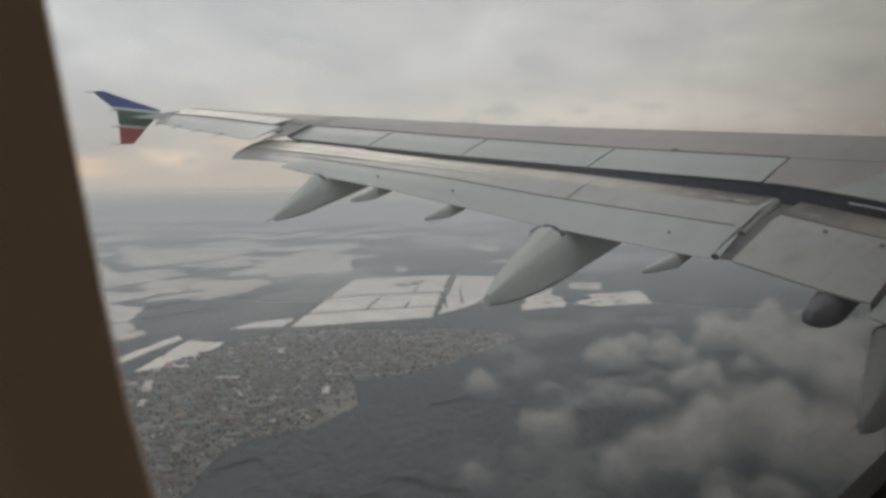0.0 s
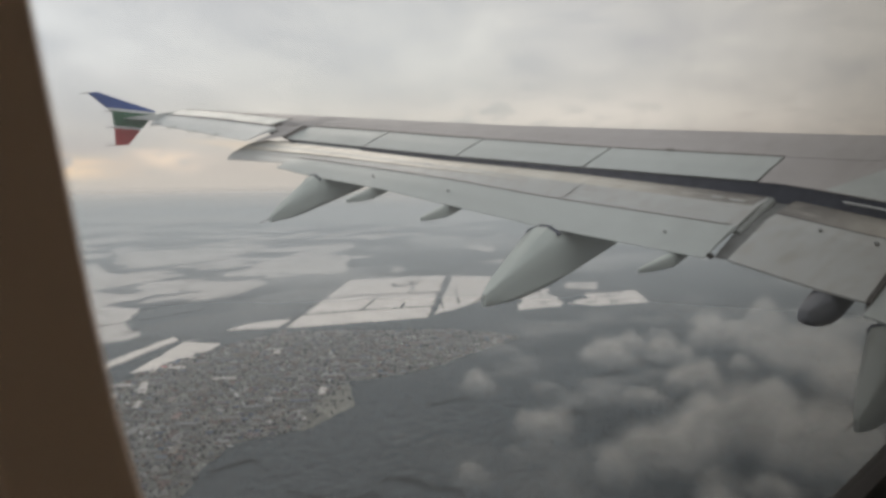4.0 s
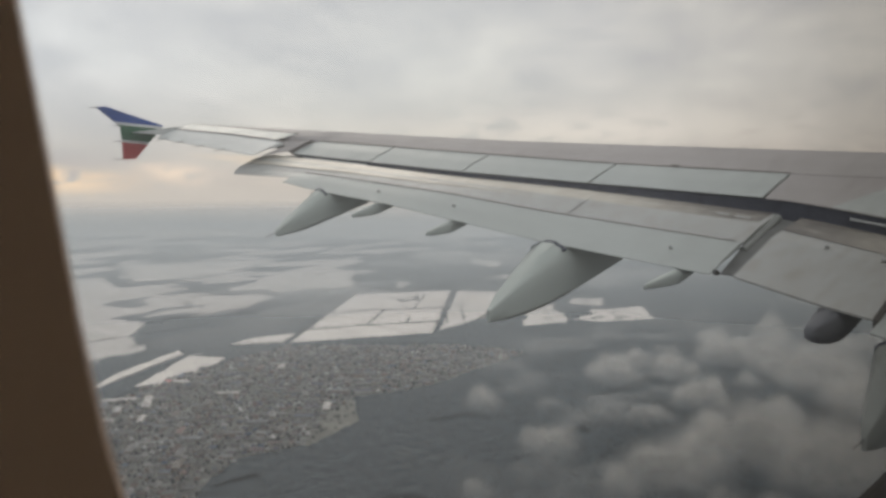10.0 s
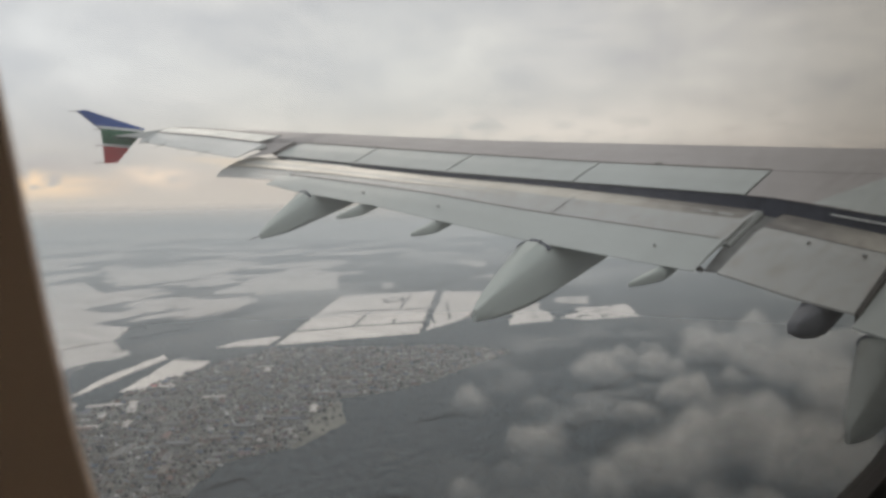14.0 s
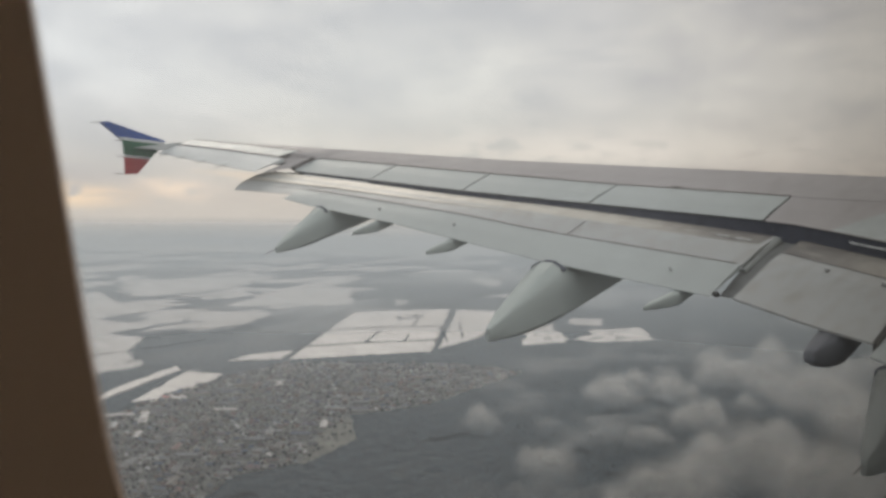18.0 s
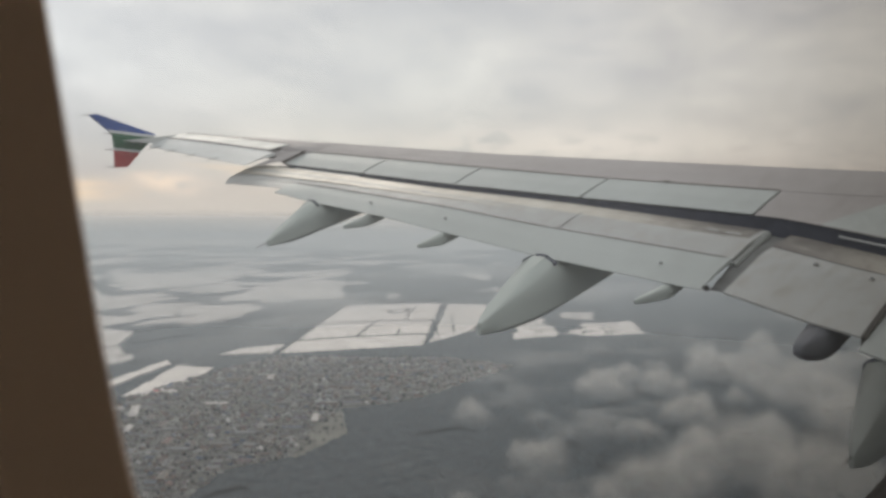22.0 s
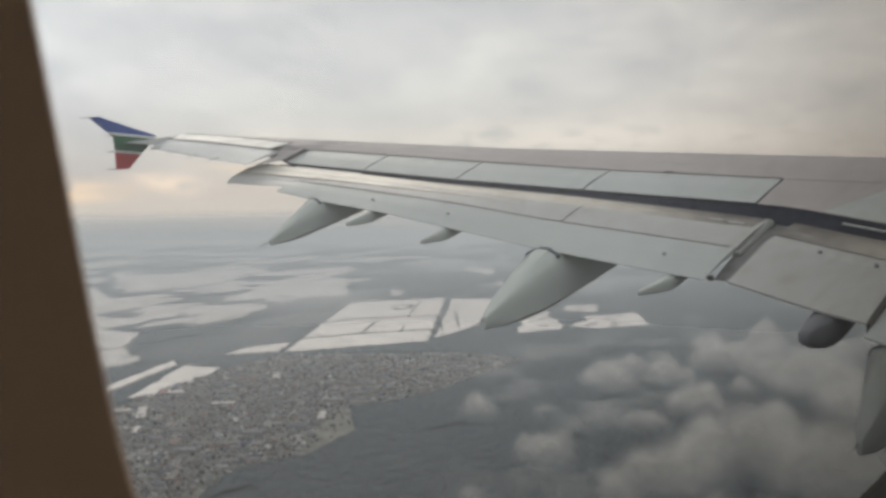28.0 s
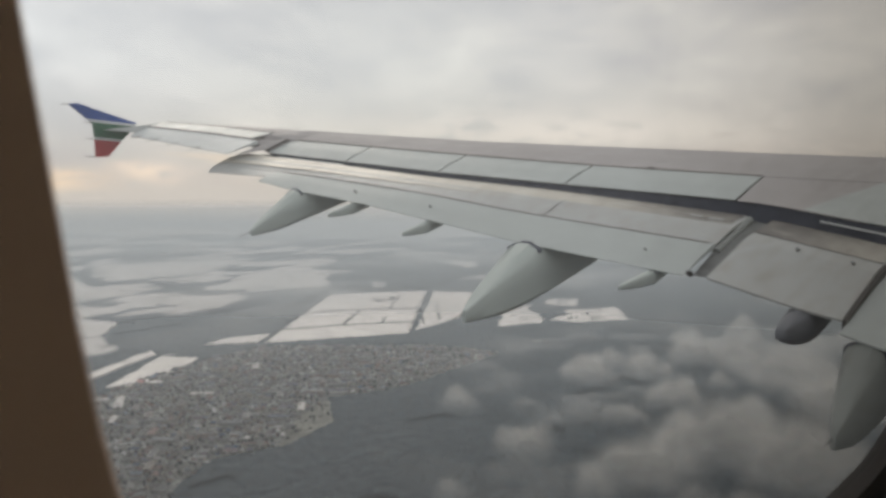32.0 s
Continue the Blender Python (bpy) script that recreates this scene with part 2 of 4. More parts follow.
def snow_material(name, a, b):
    m, tree, bsdf = material(name, 0.85)
    co = object_coords(tree)
    drift = noise_tex(tree, mapped(tree, co, (1, 0.35, 1), (0, 0, 0.6)), 0.02, 5, 0.6, 0.4)
    fine = noise_tex(tree, co, 0.25, 3, 0.6)
    f = maths(tree, "ADD", maths(tree, "MULTIPLY", drift, 0.8), maths(tree, "MULTIPLY", fine, 0.2))
    tree.links.new(ramp(tree, f, [(0.36, a), (0.6, b)]), bsdf.inputs["Base Color"])
    bump(tree, bsdf, drift, 0.3, 2.0)
    return m


def town_ground_material():
    m, tree, bsdf = material("town_ground", 0.9)
    co = object_coords(tree)
    yard = noise_tex(tree, co, 0.035, 5, 0.7, 0.3)
    fine = noise_tex(tree, co, 0.25, 4, 0.7)
    quarter = noise_tex(tree, co, 0.008, 3, 0.55, 0.4)
    f = maths(tree, "ADD", maths(tree, "MULTIPLY", yard, 0.55), maths(tree, "MULTIPLY", fine, 0.45))
    yards = ramp(tree, f, [(0.38, (0.08, 0.085, 0.085)), (0.52, (0.16, 0.163, 0.15)), (0.66, (0.38, 0.375, 0.35))])
    tree.links.new(mix_rgb(tree, span(tree, quarter, 0.45, 0.65, 0.0, 0.6), yards, (0.13, 0.135, 0.105)), bsdf.inputs["Base Color"])
    bump(tree, bsdf, fine, 0.6, 4.0)
    return m


def varied(name, colours, rough=0.85):
    """One colour for each piece, by chance: per object and per island."""
    m, tree, bsdf = material(name, rough)
    info = tree.nodes.new("ShaderNodeObjectInfo").outputs["Random"]
    island = tree.nodes.new("ShaderNodeNewGeometry").outputs["Random Per Island"]
    f = maths(tree, "FRACT", maths(tree, "ADD", info, island))
    stops = [(i / len(colours), c) for i, c in enumerate(colours)]
    col = ramp(tree, f, stops)
    grain = noise_tex(tree, object_coords(tree), 0.6, 3, 0.6)
    tree.links.new(mix_rgb(tree, maths(tree, "MULTIPLY", grain, 0.25), col, (0.1, 0.1, 0.1)), bsdf.inputs["Base Color"])
    return m


GROUND = ground_material()
SNOW = snow_material("field_snow", (0.70, 0.64, 0.585), (0.90, 0.825, 0.755))
SNOW_DULL = snow_material("dimmed_snow", (0.46, 0.425, 0.39), (0.68, 0.63, 0.585))
SNOW_GREY = snow_material("worn_snow", (0.30, 0.295, 0.29), (0.55, 0.54, 0.53))
ROAD = snow_material("salted_road", (0.20, 0.20, 0.205), (0.32, 0.315, 0.31))
TOWN_GROUND = town_ground_material()
MEADOW = snow_material("dull_winter_grass", (0.10, 0.10, 0.085), (0.19, 0.185, 0.155))
HOUSE_WALL = varied("house_wall", [(0.34, 0.32, 0.30), (0.45, 0.43, 0.40), (0.30, 0.30, 0.30), (0.5, 0.47, 0.42), (0.38, 0.29, 0.25)])
HOUSE_ROOF = varied("house_roof", [(0.58, 0.56, 0.53), (0.12, 0.12, 0.125), (0.25, 0.245, 0.235), (0.11, 0.10, 0.092), (0.16, 0.15, 0.138), (0.20, 0.115, 0.09), (0.09, 0.13, 0.19), (0.26, 0.26, 0.27), (0.10, 0.092, 0.08), (0.19, 0.172, 0.148)])
TREES = varied("bare_trees", [(0.018, 0.021, 0.028), (0.03, 0.033, 0.04), (0.024, 0.03, 0.038), (0.045, 0.046, 0.05)])


def cloud_material(name, white, soft, least=0.6):
    """Cloud: the mesh carries how thick it is; thin parts let the ground through."""
    m = bpy.data.materials.new(name)
    m.use_nodes = True
    tree = m.node_tree
    tree.nodes.clear()
    out = tree.nodes.new("ShaderNodeOutputMaterial")
    clear = tree.nodes.new("ShaderNodeBsdfTransparent")
    face = tree.nodes.new("ShaderNodeBsdfDiffuse")
    face.inputs[0].default_value = (*white, 1)
    inner = tree.nodes.new("ShaderNodeBsdfTranslucent")
    inner.inputs[0].default_value = (*white, 1)
    body = tree.nodes.new("ShaderNodeMixShader")
    body.inputs[0].default_value = 0.15
    tree.links.new(face.outputs[0], body.inputs[1])
    tree.links.new(inner.outputs[0], body.inputs[2])
    thick = tree.nodes.new("ShaderNodeAttribute")
    thick.attribute_name = "thickness"
    co = object_coords(tree)
    wisp = noise_tex(tree, co, soft, 5, 0.6, 0.6)
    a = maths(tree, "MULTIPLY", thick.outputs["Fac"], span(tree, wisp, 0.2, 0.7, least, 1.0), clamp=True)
    mix = tree.nodes.new("ShaderNodeMixShader")
    tree.links.new(a, mix.inputs[0])
    tree.links.new(clear.outputs[0], mix.inputs[1])
    tree.links.new(body.outputs[0], mix.inputs[2])
    tree.links.new(mix.outputs[0], out.inputs[0])
    return m


CLOUD = cloud_material("cumulus", (0.79, 0.762, 0.72), 0.045, 0.3)
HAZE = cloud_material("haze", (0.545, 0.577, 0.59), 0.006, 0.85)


# ---------------------------------------------------------------- building helpers
def place(ob):
    p = Vector((0, 0, 0))
    while ob is not None:
        p += ob.location
        ob = ob.parent
    return p


def part(name, bm, mat, parent=None, label="", smooth=False):
    """Links a bmesh, given in world metres, as one mesh object under a thing or a part."""
    off = place(parent) if parent is not None else Vector((0, 0, 0))
    bmesh.ops.recalc_face_normals(bm, faces=bm.faces)
    bmesh.ops.translate(bm, verts=bm.verts, vec=-off)
    me = bpy.data.meshes.new(name)
    bm.to_mesh(me)
    bm.free()
    if smooth:
        me.polygons.foreach_set("use_smooth", np.ones(len(me.polygons), dtype=bool))
        me.set_sharp_from_angle(angle=radians(32 if smooth is True else smooth))
    me.materials.append(mat)
    ob = new(name, me)
    if parent is not None:
        ob.parent = parent
    if label:
        ob["label"] = label
    return ob


def empty(name, at):
    ob = new(name)
    ob.location = at
    ob.empty_display_size = 0.2
    bpy.context.view_layer.update()
    return ob


def raw(name, verts, faces, mat, parent=None):
    me = bpy.data.meshes.new(name)
    me.from_pydata(verts, [], faces)
    me.materials.append(mat)
    ob = new(name, me)
    if parent is not None:
        ob.parent = parent
    return ob


def box(bm, c, s, m=None):
    r = bmesh.ops.create_cube(bm, size=1.0)
    mat = Matrix.Translation(c) @ (m or Matrix()) @ Matrix.Diagonal((*s, 1))
    bmesh.ops.transform(bm, matrix=mat, verts=r["verts"])
    return r["verts"]


def loft(rings, cap=True, closed=True):
    """A skin over rings of equally many points."""
    bm = bmesh.new()
    vs = [[bm.verts.new(p) for p in ring] for ring in rings]
    n = len(rings[0])
    for a, b in zip(vs, vs[1:]):
        for i in range(n if closed else n - 1):
            j = (i + 1) % n
            bm.faces.new((a[i], a[j], b[j], b[i]))
    if cap and closed:
        bm.faces.new(vs[0][::-1])
        bm.faces.new(vs[-1])
    return bm


# ---------------------------------------------------------------- the wing
# Stations run outward from the aircraft's centre line (y), back from the wing's apex (x); heights are from the eye.
APEX, SEAT = 15.9, 1.75
ST = [2.2, 4.5, 6.4, 9.0, 11.0, 13.1, 15.0, 17.0]


def wing_at(y, x, z):
    return Vector((x + APEX, y - SEAT, z))


def table(ys, vs):
    return lambda y: float(np.interp(y, ys, vs))


def edge_le(y):
    z = crest(y)[1]
    return -0.51 * y, z - 0.20


crest_z = table(ST, [0.25, 0.335, 0.425, 0.566, 0.68, 0.84, 0.993, 1.13])


def crest(y):
    return -4.3 - (y - 6.4) * 0.452, crest_z(y)


spoiler_front_z = table([2.2, 4.5, 5.6, 6.4, 9, 11, 13.1, 14.3, 17], [-0.12, 0.0, 0.053, 0.095, 0.275, 0.45, 0.645, 0.75, 1.035])


def spoiler_front(y):
    return -5.35 - (y - 6.4) * 0.373, spoiler_front_z(y)


spoiler_back_z = table([2.2, 4.5, 5.22, 5.98, 6.4, 9, 11, 13.1, 14.1, 17], [-0.9, -0.53, -0.408, -0.285, -0.225, -0.005, 0.17, 0.39, 0.495, 0.86])


def spoiler_back(y):
    return (-6.1 - (y - 6.4) * 0.343 if y > 6.4 else -6.1), spoiler_back_z(y)


flap_gap = table([2.2, 6.4, 9.0, 12.5, 14.2], [0.23, 0.168, 0.082, 0.044, 0.04])
hinge_z = table([6.4, 7.5, 8.93, 10.32, 11.3, 12.37, 13.4, 14.3], [-0.735, -0.597, -0.413, -0.195, -0.074, 0.058, 0.164, 0.25])


def tab_front(y):
    return -7.1 - (y - 6.4) * 0.2985, hinge_z(y)


flap_back_z = table([6.4, 7.46, 8.53, 10.1, 11.04, 12.45, 13.09], [-1.055, -0.912, -0.761, -0.488, -0.321, -0.13, -0.006])


def flap_back(y):
    return -7.8 - (y - 6.4) * 0.2537, flap_back_z(y)


def flap_nose(y):
    x, z = spoiler_back(y)
    return x + 0.12, z - flap_gap(y) - 0.30


def flap_top(y):
    x, z = spoiler_back(y)
    return x - 0.10, z - flap_gap(y) - 0.02


aileron_front_z = table([14.14, 15.53, 16.84], [0.695, 0.877, 1.016])


def aileron_front(y):
    return -8.4 - (y - 13.1) * 0.368, aileron_front_z(y)


aileron_back_z = table([14.17, 15.71, 16.73], [0.443, 0.668, 0.825])


def aileron_back(y):
    return -9.1 - (y - 13.1) * 0.2763, aileron_back_z(y)


def slab(y0, y1, lines, thick, n=10, lift=0.0, taper=True, skew=0.0):
    """A closed panel between two stations: its upper face runs through the lines from front to back."""
    rings = []
    last = len(lines) - 1
    for k, y in enumerate(np.linspace(y0, y1, n)):
        at = [y + (skew * i / last if k == n - 1 else 0.0) for i in range(last + 1)]
        pts = [f(a) for f, a in zip(lines, at)]
        upper = [wing_at(a, x, z + lift) for a, (x, z) in zip(at, pts)]
        lower = [wing_at(at[i], x, z + lift - thick * (1.0 if not taper else max(0.12, 1 - i / last))) for i, (x, z) in enumerate(pts)]
        rings.append(upper + lower[::-1])
    return loft(rings)


def between(f, g, k, rise=0.0):
    def h(y):
        (xa, za), (xb, zb) = f(y), g(y)
        return xa + (xb - xa) * k, za + (zb - za) * k + rise
    return h


def shifted(f, dx=0.0, dz=0.0):
    return lambda y: (f(y)[0] + dx, f(y)[1] + dz)


wing = empty("airliner_wing", wing_at(2.2, -4.0, -0.6))
tagged(wing, "light grey airliner wing with flaps extended and painted tip", "aircraft wing")


def make_wing_box():
    rings = []
    for y in np.linspace(2.2, 16.9, 31):
        k = 1.0 - 0.72 * (y - 2.2) / 14.7
        (xl, zl), (xc, zc), (xs, zs), (xt, zt) = edge_le(y), crest(y), spoiler_front(y), spoiler_back(y)
        if y > 14.2:
            xt, zt = aileron_front(y)
            xs, zs = xt + 0.35, zt + 0.09
        pts = [(xl, zl), (xl - 0.06, zl + 0.08), (xl + (xc - xl) * 0.25, zc - 0.07), (xl + (xc - xl) * 0.6, zc - 0.015), (xc, zc)]
        pts += [((xc + xs) / 2, (zc + zs) / 2 + 0.02 * k), (xs, zs), (xs - 0.03, zs - 0.07), (xt + 0.12, zt - 0.03 - 0.05 * k)]
        pts += [(xt + 0.12, zt - 0.06 - 0.14 * k), (xs, zs - 0.1 - 0.42 * k), (xc, zc - 0.12 - 0.66 * k), (xl + (xc - xl) * 0.5, zc - 0.14 - 0.6 * k), (xl - 0.05, zl - 0.12 - 0.1 * k)]
        rings.append([wing_at(y, x, z) for x, z in pts])
    part("wing_box", loft(rings), WING_SKIN, wing, "warm grey upper wing skin", smooth=False)


make_wing_box()
for y0, y1 in ((2.6, 5.6), (5.65, 8.3), (8.35, 11.0), (11.05, 13.8), (13.85, 16.4)):
    part("leading_edge_slat", slab(y0, y1, [edge_le, between(edge_le, crest, 0.12, 0.075), between(edge_le, crest, 0.5, 0.085)], 0.05, 6, 0.012), WING_SKIN, wing)

# spoilers, hinge seals and the dark slot under them
for y0, y1 in ((6.67, 8.86), (8.895, 10.82), (10.855, 12.49), (12.525, 14.08)):
    sp = part("spoiler", slab(y0, y1, [spoiler_front, between(spoiler_front, spoiler_back, 0.5, 0.012), spoiler_back], 0.05, 6), PANEL, wing, "light grey spoiler panel")
    part("hinge_seal", slab(y0, y1, [shifted(spoiler_front, 0.022, 0.006), shifted(spoiler_front, -0.012, 0.004)], 0.01, 6, 0.004, False), GAP_RUST, sp, "brown seal along the hinge")
    # edge strip in the same painted shade colour as the slot
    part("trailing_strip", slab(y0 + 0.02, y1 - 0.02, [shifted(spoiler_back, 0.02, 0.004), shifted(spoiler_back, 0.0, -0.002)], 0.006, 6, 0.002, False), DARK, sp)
part("shroud_panel", slab(5.1, 6.645, [shifted(spoiler_front, 0, -0.008), between(spoiler_front, spoiler_back, 0.5, 0.004), shifted(spoiler_back, 0, -0.008)], 0.05, 6), WING_SKIN, wing)
part("inboard_spoiler", slab(2.4, 5.30, [spoiler_front, between(spoiler_front, spoiler_back, 0.5, 0.012), shifted(spoiler_back, 0.012, 0)], 0.03, 8, skew=0.55), PANEL, wing, "light grey inboard spoiler panel")
# near-black slab puts the slot's deep shade into colour
part("slot_shade_wall", slab(2.4, 14.0, [shifted(spoiler_back, 0.11, -0.018), shifted(spoiler_back, 0.03, -0.02), shifted(spoiler_back, 0.0, -0.3)], 0.04, 24, 0, False), DARK, wing, "dark slab painting the shade behind the spoilers")

# small dark drain slots in the skin before the spoilers
for y in (4.72, 8.05):
    part("drain_slot", slab(y, y + 0.10, [shifted(spoiler_front, 0.06, 0.022), shifted(spoiler_front, 0.03, 0.016)], 0.008, 2, 0.006, False), SEAL, wing)

# outer flap with its hinged tab
outer = part("outer_flap", slab(6.44, 14.2, [flap_nose, shifted(flap_nose, -0.03, 0.10), shifted(flap_nose, -0.09, 0.19), shifted(flap_top, 0.06, -0.03), flap_top, between(flap_top, tab_front, 0.25, 0.026), between(flap_top, tab_front, 0.5, 0.035), shifted(tab_front, 0.0, 0.0)], 0.2, 28, skew=0.36), FLAP_PAINT, wing, "extended grey outer flap", smooth=True)
part("flap_end", slab(13.13, 14.56, [shifted(tab_front, -0.004, -0.004), between(tab_front, shifted(flap_back, -0.1, -0.02), 0.25, 0.008), between(tab_front, shifted(flap_back, -0.1, -0.02), 0.45)], 0.05, 6, skew=-0.12), FLAP_PAINT, outer, "pale outer end of the flap")
skin_reach = table([6.5, 9.0, 14.2], [0.40, 0.55, 0.80])


def skin_back(y):
    return between(flap_top, tab_front, skin_reach(y), 0.026)(y)


part("flap_nose_skin", slab(6.5, 14.205, [shifted(flap_nose, -0.03, 0.10), shifted(flap_nose, -0.09, 0.19), shifted(flap_top, 0.06, -0.03), flap_top, between(flap_top, tab_front, 0.25, 0.027), skin_back], 0.008, 28, 0.006, False, skew=0.3), FLAP_NOSE, outer, "stained bare metal flap nose")
part("flap_tab", slab(6.44, 13.1, [shifted(tab_front, -0.02, 0.012), between(tab_front, flap_back, 0.5, 0.02), flap_back], 0.07, 26), PANEL, outer, "light grey hinged flap tab")
part("tab_seal", slab(6.5, 13.05, [shifted(tab_front, 0.012, 0.012), shifted(tab_front, -0.022, 0.016)], 0.01, 26, 0.006, False), GAP_RUST, outer, "brown seal line")

# inner flap
inner_z = table([2.2, 4.28, 4.69, 5.24, 6.14, 6.3], [-1.75, -1.43, -1.334, -1.244, -1.047, -1.03])


def inner_back(y):
    return -7.8, inner_z(y)


inner = part("inner_flap", slab(4.70, 6.16, [flap_nose, shifted(flap_nose, -0.08, 0.17), flap_top, between(flap_top, inner_back, 0.45, 0.07), inner_back], 0.2, 10), FLAP_PAINT, wing, "extended grey inner flap")
part("flap_nose_skin", slab(4.72, 6.155, [shifted(flap_top, 0.06, -0.03), flap_top, between(flap_top, inner_back, 0.3, 0.052)], 0.006, 10, 0.006, False), FLAP_NOSE, inner, "stained bare metal flap nose")
root = part("root_flap_panel", slab(2.3, 4.66, [shifted(flap_nose, 0, -0.06), shifted(flap_top, 0, -0.06), between(flap_top, inner_back, 0.5, -0.02), shifted(inner_back, -0.15, -0.10)], 0.16, 8), PANEL, wing, "light grey panel beside the fuselage")
part("edge_seal", slab(4.655, 4.70, [shifted(between(flap_top, inner_back, 0.3), 0, 0.04), shifted(between(flap_top, inner_back, 0.7), 0, 0.03), shifted(inner_back, 0.02, -0.01)], 0.12, 2, 0.004, False), SEAL, root)
# joint darkened so its paint also carries the shadow strip beside the rib
part("flap_joint", slab(6.10, 6.46, [shifted(flap_nose, 0, -0.03), shifted(flap_top, 0, -0.025), between(flap_top, tab_front, 0.5, -0.02), shifted(tab_front, 0.0, -0.06), shifted(tab_front, -0.42, -0.30)], 0.15, 4, -0.03), JOINT, wing, "grimy joint between the flaps with its shade painted in")

def table_pair(a, b):
    """A point that moves from a to b across the gap beside the aileron."""
    return lambda y: (a[0] + (b[0] - a[0]) * (y - 14.09) / 0.16, a[1] + (b[1] - a[1]) * (y - 14.09) / 0.16)


# shroud between the last spoiler and the aileron, light seals seen in the slot, a seam across the flap
part("shroud_panel", slab(14.09, 14.25, [spoiler_front, lambda y: (-8.36, 0.755), table_pair((-8.62, 0.63), (-8.95, 0.575)), table_pair((-8.80, 0.54), (-9.28, 0.445))], 0.02, 2, -0.008), WING_SKIN, wing)
part("slot_seal", slab(4.2, 5.62, [shifted(spoiler_back, 0.01, -0.088), shifted(spoiler_back, -0.015, -0.096)], 0.012, 6, 0, False), WHITE, wing, "pale seal strip inside the slot")
part("slot_seal", slab(12.55, 13.85, [shifted(spoiler_back, 0.01, -0.045), shifted(spoiler_back, -0.02, -0.055)], 0.012, 6, 0, False), WHITE, wing, "pale seal strip inside the slot")
part("panel_seam", slab(8.60, 8.612, [between(flap_top, tab_front, 0.25, 0.026), between(flap_top, tab_front, 0.6, 0.036), between(flap_top, tab_front, 0.97, 0.004)], 0.006, 2, 0.005, False), JOINT, outer)

for y0, y1, f in ((6.62, 6.80, 0.30), (6.88, 7.02, 0.28), (10.9, 11.05, 0.42)):
    part("scuff_plate", slab(y0, y1, [between(flap_top, tab_front, f, 0.036), between(flap_top, tab_front, f + 0.05, 0.037)], 0.006, 2, 0.006, False), FLAP_PAINT, outer, "small worn rub plate")
for y in (5.55, 4.95):
    x, z = between(flap_top, inner_back, 0.42, 0.085)(y)
    bm = bmesh.new()
    box(bm, wing_at(y, x, z), (0.06, 0.04, 0.03), Matrix.Rotation(radians(25), 4, "Y"))
    bmesh.ops.bevel(bm, geom=bm.edges[:], offset=0.006, segments=2, affect="EDGES")
    part("flap_fitting", bm, FITTING, inner, "small grey metal fitting")
bm = bmesh.new()
box(bm, wing_at(6.40, -7.74, -1.03), (0.09, 0.07, 0.05), Matrix.Rotation(radians(25), 4, "Y"))
bmesh.ops.bevel(bm, geom=bm.edges[:], offset=0.015, segments=2, affect="EDGES")
part("corner_fitting", bm, SEAL, outer, "dark fitting at the flap corner")

# aileron and the pale fixed panel before it
def tip_seam(y):
    x, z = aileron_front(y)
    return x + 0.35, z + 0.09


part("tip_panel", slab(14.45, 16.86, [between(crest, tip_seam, 0.80, 0.022), between(crest, tip_seam, 0.9, 0.018), shifted(tip_seam, 0.0, 0.012), shifted(aileron_front, 0.03, 0.016)], 0.02, 10, 0.0, False), PANEL, wing, "pale grey panel before the aileron")
part("panel_seam", slab(14.4, 16.86, [between(crest, tip_seam, 0.785, 0.026), between(crest, tip_seam, 0.80, 0.026)], 0.01, 10, 0.004, False), GAP_RUST, wing)
ail = part("aileron", slab(14.26, 16.78, [aileron_front, between(aileron_front, aileron_back, 0.5, 0.006), aileron_back], 0.07, 10), PALE_PANEL, wing, "pale grey aileron")
part("hinge_seal", slab(14.26, 16.78, [shifted(aileron_front, 0.016, 0.006), shifted(aileron_front, -0.014, 0.003)], 0.01, 10, 0.004, False), GAP_RUST, ail)
# dark slab paints the shade in the gap beside the aileron
part("gap_shade_wall", slab(14.09, 14.25, [shifted(spoiler_back, 0.2, -0.06), shifted(spoiler_back, 0.05, -0.05), shifted(spoiler_back, -0.3, -0.13)], 0.05, 2, 0, False), DARK, wing)


def rod(a, b, r, sides=6, r2=None):
    bm = bmesh.new()
    d = Vector(b) - Vector(a)
    m = Matrix.Translation((Vector(a) + Vector(b)) / 2) @ d.to_track_quat("Z", "Y").to_matrix().to_4x4()
    bmesh.ops.create_cone(bm, cap_ends=True, segments=sides, radius1=r, radius2=r if r2 is None else r2, depth=d.length, matrix=m)
    return bm


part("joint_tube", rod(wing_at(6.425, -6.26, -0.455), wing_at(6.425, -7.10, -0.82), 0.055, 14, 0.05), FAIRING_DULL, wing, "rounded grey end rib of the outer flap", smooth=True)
for y in (15.0, 15.55, 16.1, 16.55):
    x, z = aileron_back(y)
    part("static_wick", rod(wing_at(y, x + 0.08, z + 0.03), wing_at(y, x - 0.16, z - 0.035), 0.009, 6, 0.004), SEAL, ail)


